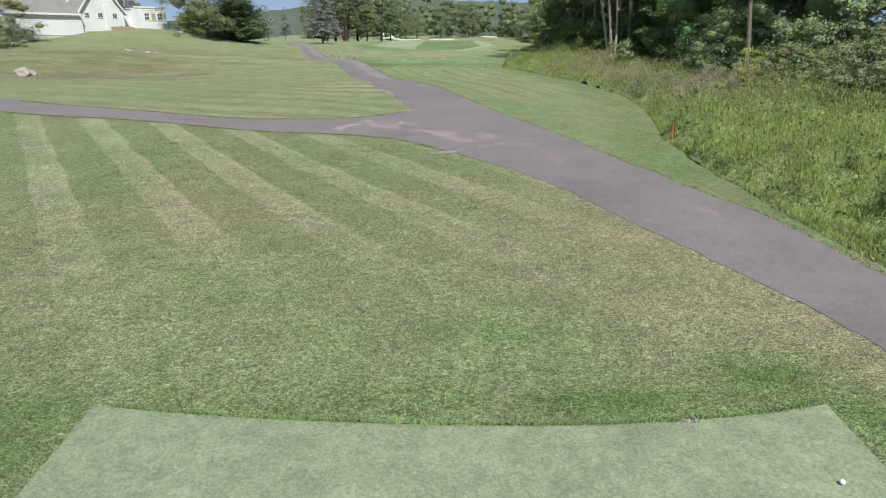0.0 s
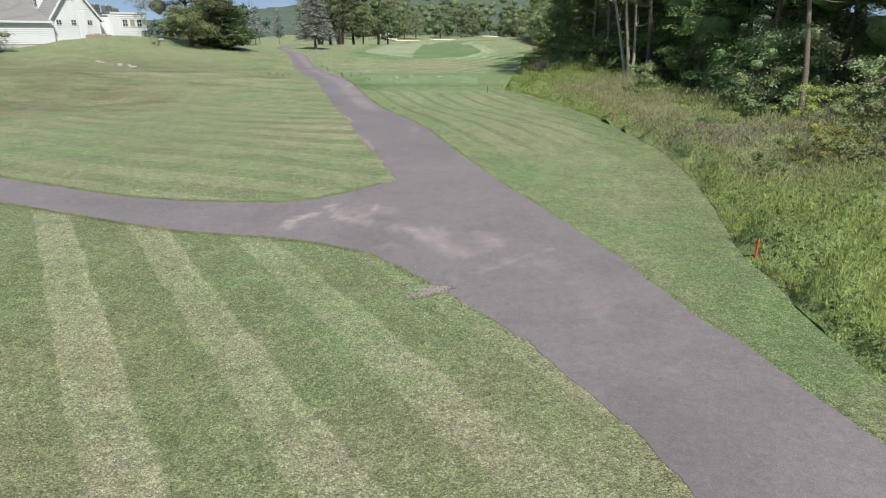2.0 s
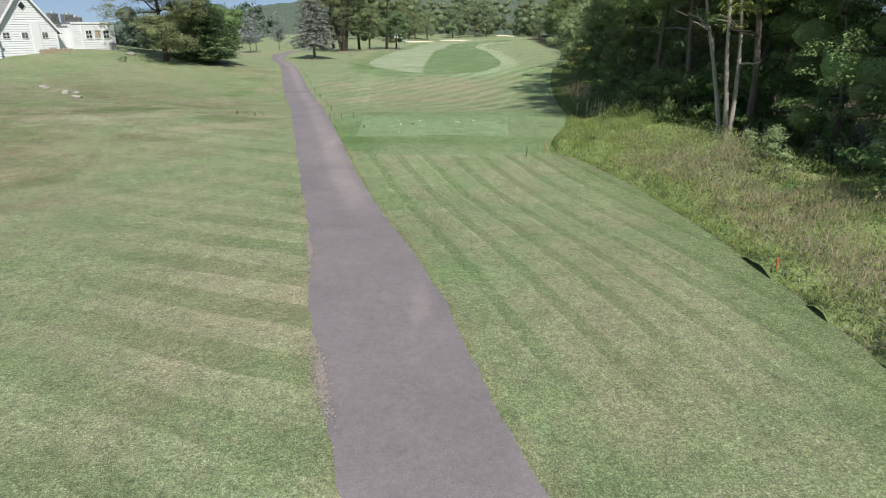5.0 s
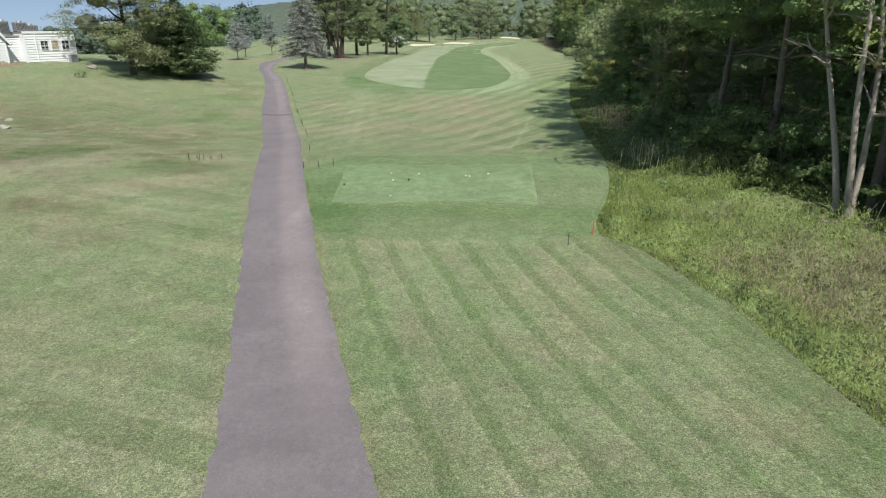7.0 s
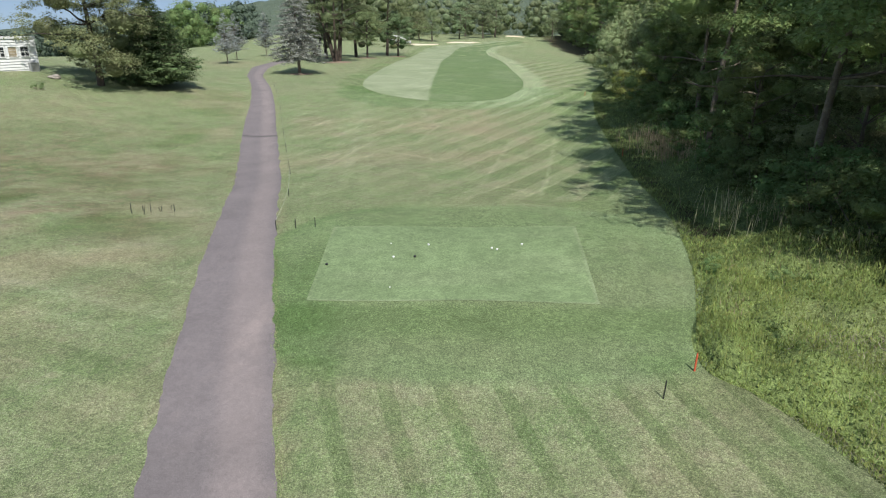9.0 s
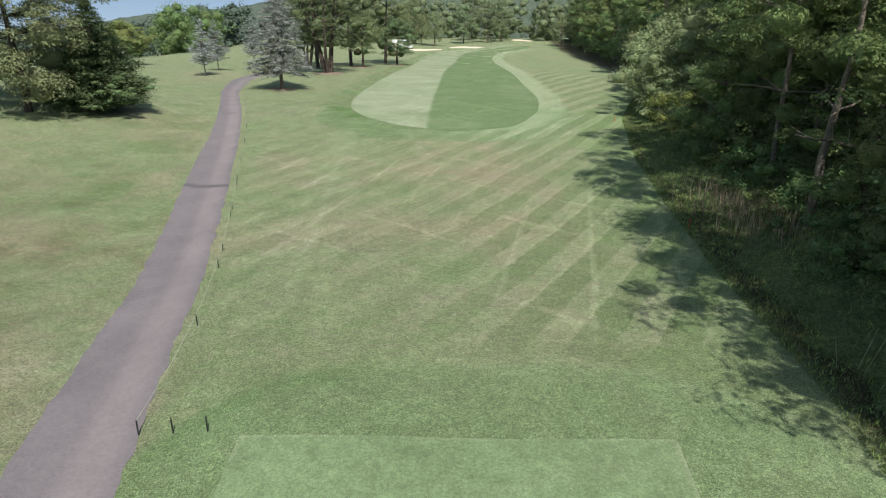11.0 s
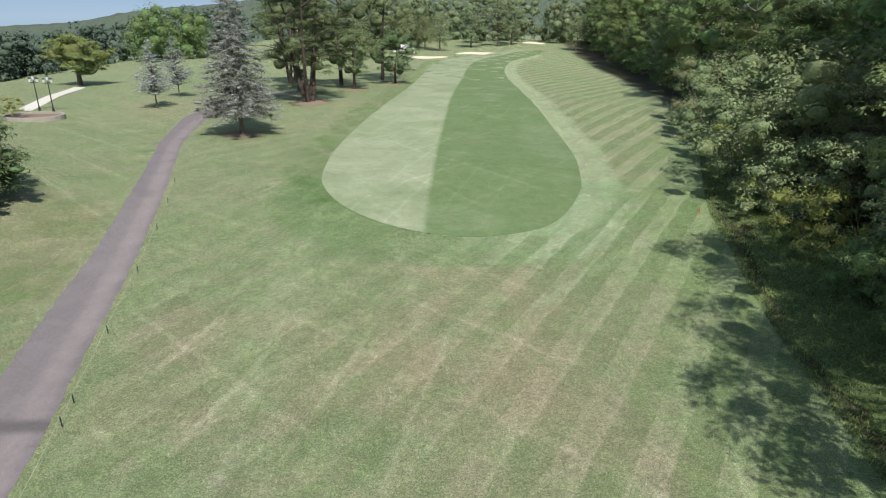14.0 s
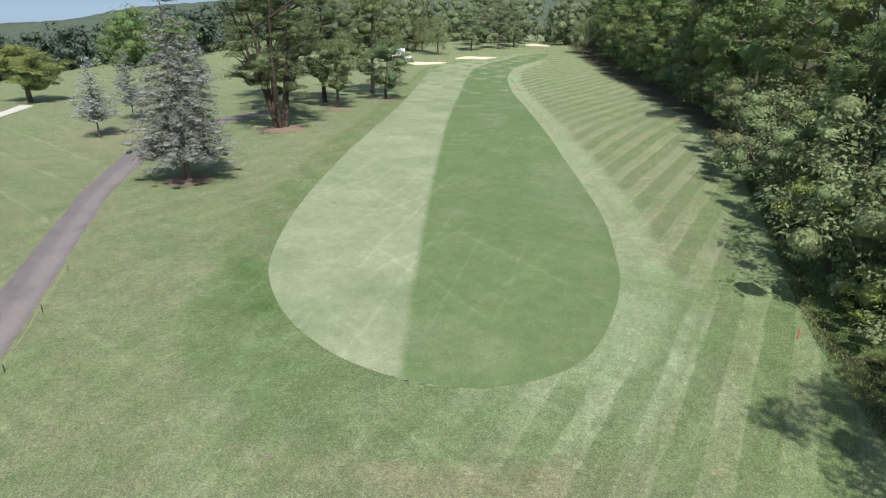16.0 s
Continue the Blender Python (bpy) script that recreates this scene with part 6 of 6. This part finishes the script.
for x, y in ((-3.3, 57.5), (-2.2, 58.6), (1.0, 58.8), (-.05, 58.4), (.12, 58.3)):
    marker(x, y, .038, WHITE, "white rounded tee marker on the mown tee")
for x, y in ((-5.4, 57.0), (-2.6, 57.5)):
    marker(x, y, .05, DARK_IRON, "dark rounded tee marker on the mown tee")
for x, y in ((3.0, 3.95), (-3.2, 55.3), (-3.5, 58.7)):
    ob = put(new("golf_ball"), Matrix.Translation((x, y, land_z(x, y) + (.04 if x < 4 else .05))))
    tagged(ob, "white golf ball or tee scrap lying on the turf", "golf ball", "golf balls")
    bm = bmesh.new()
    bmesh.ops.create_icosphere(bm, subdivisions=2, radius=.0215)
    part("shell", bm, WHITE, ob)


def rock(x, y, size, seed, label, flat=.65, mat=STONE):
    rg = random.Random(seed)
    bm = bmesh.new()
    bmesh.ops.create_icosphere(bm, subdivisions=3, radius=size)
    for v in bm.verts:
        n = noise.noise(v.co * (1.6 / size) + Vector((seed, 0, 0)))
        v.co *= 1 + .38 * n
        v.co.z *= flat
    for face in bm.faces:
        face.smooth = False
    me = bpy.data.meshes.new("rock")
    bm.to_mesh(me)
    bm.free()
    me.materials.append(mat)
    ob = put(new("rock", me), stand(x, y, rg.uniform(0, 360), 1, -size * .15))
    return tagged(ob, label, "rock")


rock(-26.3, 41.2, .62, 1, "weathered grey boulder lying on the grassy slope", .6)
for k, (x, y) in enumerate(((-33.2, 74.6), (-32.6, 75.2), (-33.6, 75.4), (-32.9, 74.1), (-36.6, 77.6), (-37.3, 78.1), (-31.0, 72.2), (-30.2, 71.4))):
    tagged(rock(x, y, .22 + .05 * (k % 3), 10 + k, "pale broken stone lying on the rough slope", .5), group="stones on the slope")
rock(-38.2, 97.2, .5, 31, "pale stone at the foot of the green tree", .5)

# gravel spilled at the path's edge
def gravel(cx, cy, rx, ry, turn, n, seed, label):
    rs = np.random.RandomState(seed)
    q = rs.normal(size=(n, 2)) * .45
    c, s = math.cos(radians(turn)), math.sin(radians(turn))
    x = cx + q[:, 0] * rx * c - q[:, 1] * ry * s
    y = cy + q[:, 0] * rx * s + q[:, 1] * ry * c
    z = land(x, y) + .022
    r = rs.uniform(.006, .02, n)
    base = np.array([[1, 0, 0], [0, 1, 0], [-1, 0, 0], [0, -1, 0], [0, 0, 1], [0, 0, -1]], float)
    v = (np.stack([x, y, z], -1)[:, None, :] + base[None] * (r[:, None, None] * rs.uniform(.6, 1.3, (n, 6, 1)))).reshape(-1, 3)
    t3 = np.array([[0, 1, 4], [1, 2, 4], [2, 3, 4], [3, 0, 4], [1, 0, 5], [2, 1, 5], [3, 2, 5], [0, 3, 5]])
    f = (np.arange(n)[:, None, None] * 6 + t3[None]).reshape(-1, 3)
    return tagged(mesh_object("gravel", v.tolist(), f.tolist(), PEBBLE, None, False), label, "gravel", kind="stuff")


PEBBLE = material("pebbles", (0.24, 0.215, 0.20), .9, island=.35)
gravel(.05, 16.75, .5, .16, 35, 900, 1, "loose grey gravel washed out at the path's edge")
gravel(-2.55, 30.1, .16, 1.5, 17, 1500, 2, "loose pale gravel along the path's edge")
gravel(2.15, 4.75, .10, .03, 5, 30, 3, "scraps of bare soil at the tee's edge")
gravel(-4.25, 37.0, .12, 1.4, 15, 700, 4, "loose pale gravel along the path's edge")


# taller fringe of grass along edges of the path and round the front tee
def fringe(name, pts, n, h0, h1, spread, seed, mat, label):
    rs = np.random.RandomState(seed)
    pts = np.asarray(pts, float)
    k = rs.randint(0, len(pts) - 1, n)
    u = rs.random(n)[:, None]
    p = pts[k] * (1 - u) + pts[k + 1] * u + rs.normal(size=(n, 2)) * spread
    x, y = p[:, 0], p[:, 1]
    h = rs.uniform(h0, h1, n)
    ang = rs.uniform(0, 6.283, n)
    z = land(x, y) - .005
    b = np.stack([x, y, z], -1)
    side = np.stack([-np.sin(ang), np.cos(ang), 0 * ang], -1) * .006 * (1 + 8 * h)[:, None]
    tip = b + np.stack([np.cos(ang) * h * .6, np.sin(ang) * h * .6, h], -1)
    v = np.stack([b - side, b + side, tip], 1).reshape(-1, 3)
    f = np.arange(n * 3).reshape(-1, 3)
    return tagged(mesh_object(name, v.tolist(), f.tolist(), mat, None, False), label, "grass", kind="stuff")


BLADE = leaf_material("grass_blade", (0.175, 0.235, 0.090), .35, .25)
BLADE_DRY = leaf_material("grass_blade_dry", (0.31, 0.29, 0.18), .3, .2)
ye = np.arange(3, 58, .3)
left = np.stack([np.interp(ye, PATH_Y, PATH_L) - .05, ye], -1)
left = left[(ye < 15) | (ye > 26)]
right = np.stack([np.interp(ye, PATH_Y, PATH_R) + .05, ye], -1)
xe = np.arange(-18, .2, .3)
lo_e = np.stack([xe, np.interp(xe, FORK_X, FORK_LO) - .05], -1)
up_e = np.stack([xe[xe < -1.3], np.interp(xe[xe < -1.3], FORK_X, FORK_UP) + .05], -1)
for k, e in enumerate((right, lo_e, up_e)):
    fringe("edge_grass", e, 5000, .02, .06, .06, 20 + k, BLADE, "uncut tufts of grass along the path's edge")
    fringe("edge_grass", e, 3000, .02, .05, .05, 30 + k, BLADE_DRY, "dry tufts of grass along the path's edge")


def short_grass(x0, x1, y0, y1, n, seed, mat, label):
    """Fine mown blades over the nearest lawn, thinning out with distance from the tee."""
    rs = np.random.RandomState(seed)
    x = rs.uniform(x0, x1, n)
    y = y0 + (y1 - y0) * rs.random(n) ** 1.5
    k = (x < np.interp(y, PATH_Y, PATH_L) - .1) & (y > bow(x)) & (wobble(x, y, 1.1, seed) + rs.normal(size=n) * .6 > -.4)
    x, y = x[k], y[k]
    n = len(x)
    h = rs.uniform(.012, .032, n)
    ang = rs.uniform(0, 6.283, n)
    b = np.stack([x, y, land(x, y) - .004], -1)
    side = np.stack([-np.sin(ang), np.cos(ang), 0 * ang], -1) * (.003 + .0009 * y)[:, None]
    tip = b + np.stack([np.cos(ang) * h, np.sin(ang) * h, h], -1)
    v = np.stack([b - side, b + side, tip], 1).reshape(-1, 3)
    return tagged(mesh_object("short_grass", v.tolist(), np.arange(n * 3).reshape(-1, 3).tolist(), mat, None, False), label, "grass", kind="stuff")


xe = np.arange(-3.0, 3.4, .1)
fringe("edge_grass", np.stack([xe, bow(xe) + .02], -1), 6000, .015, .04, .03, 41, BLADE, "longer grass standing along the tee's edge")
short_grass(-8, 5, 4.3, 18, 60000, 51, BLADE, "short mown grass blades on the near lawn")
short_grass(-8, 5, 4.3, 18, 22000, 52, BLADE_DRY, "dry clipped grass blades on the near lawn")
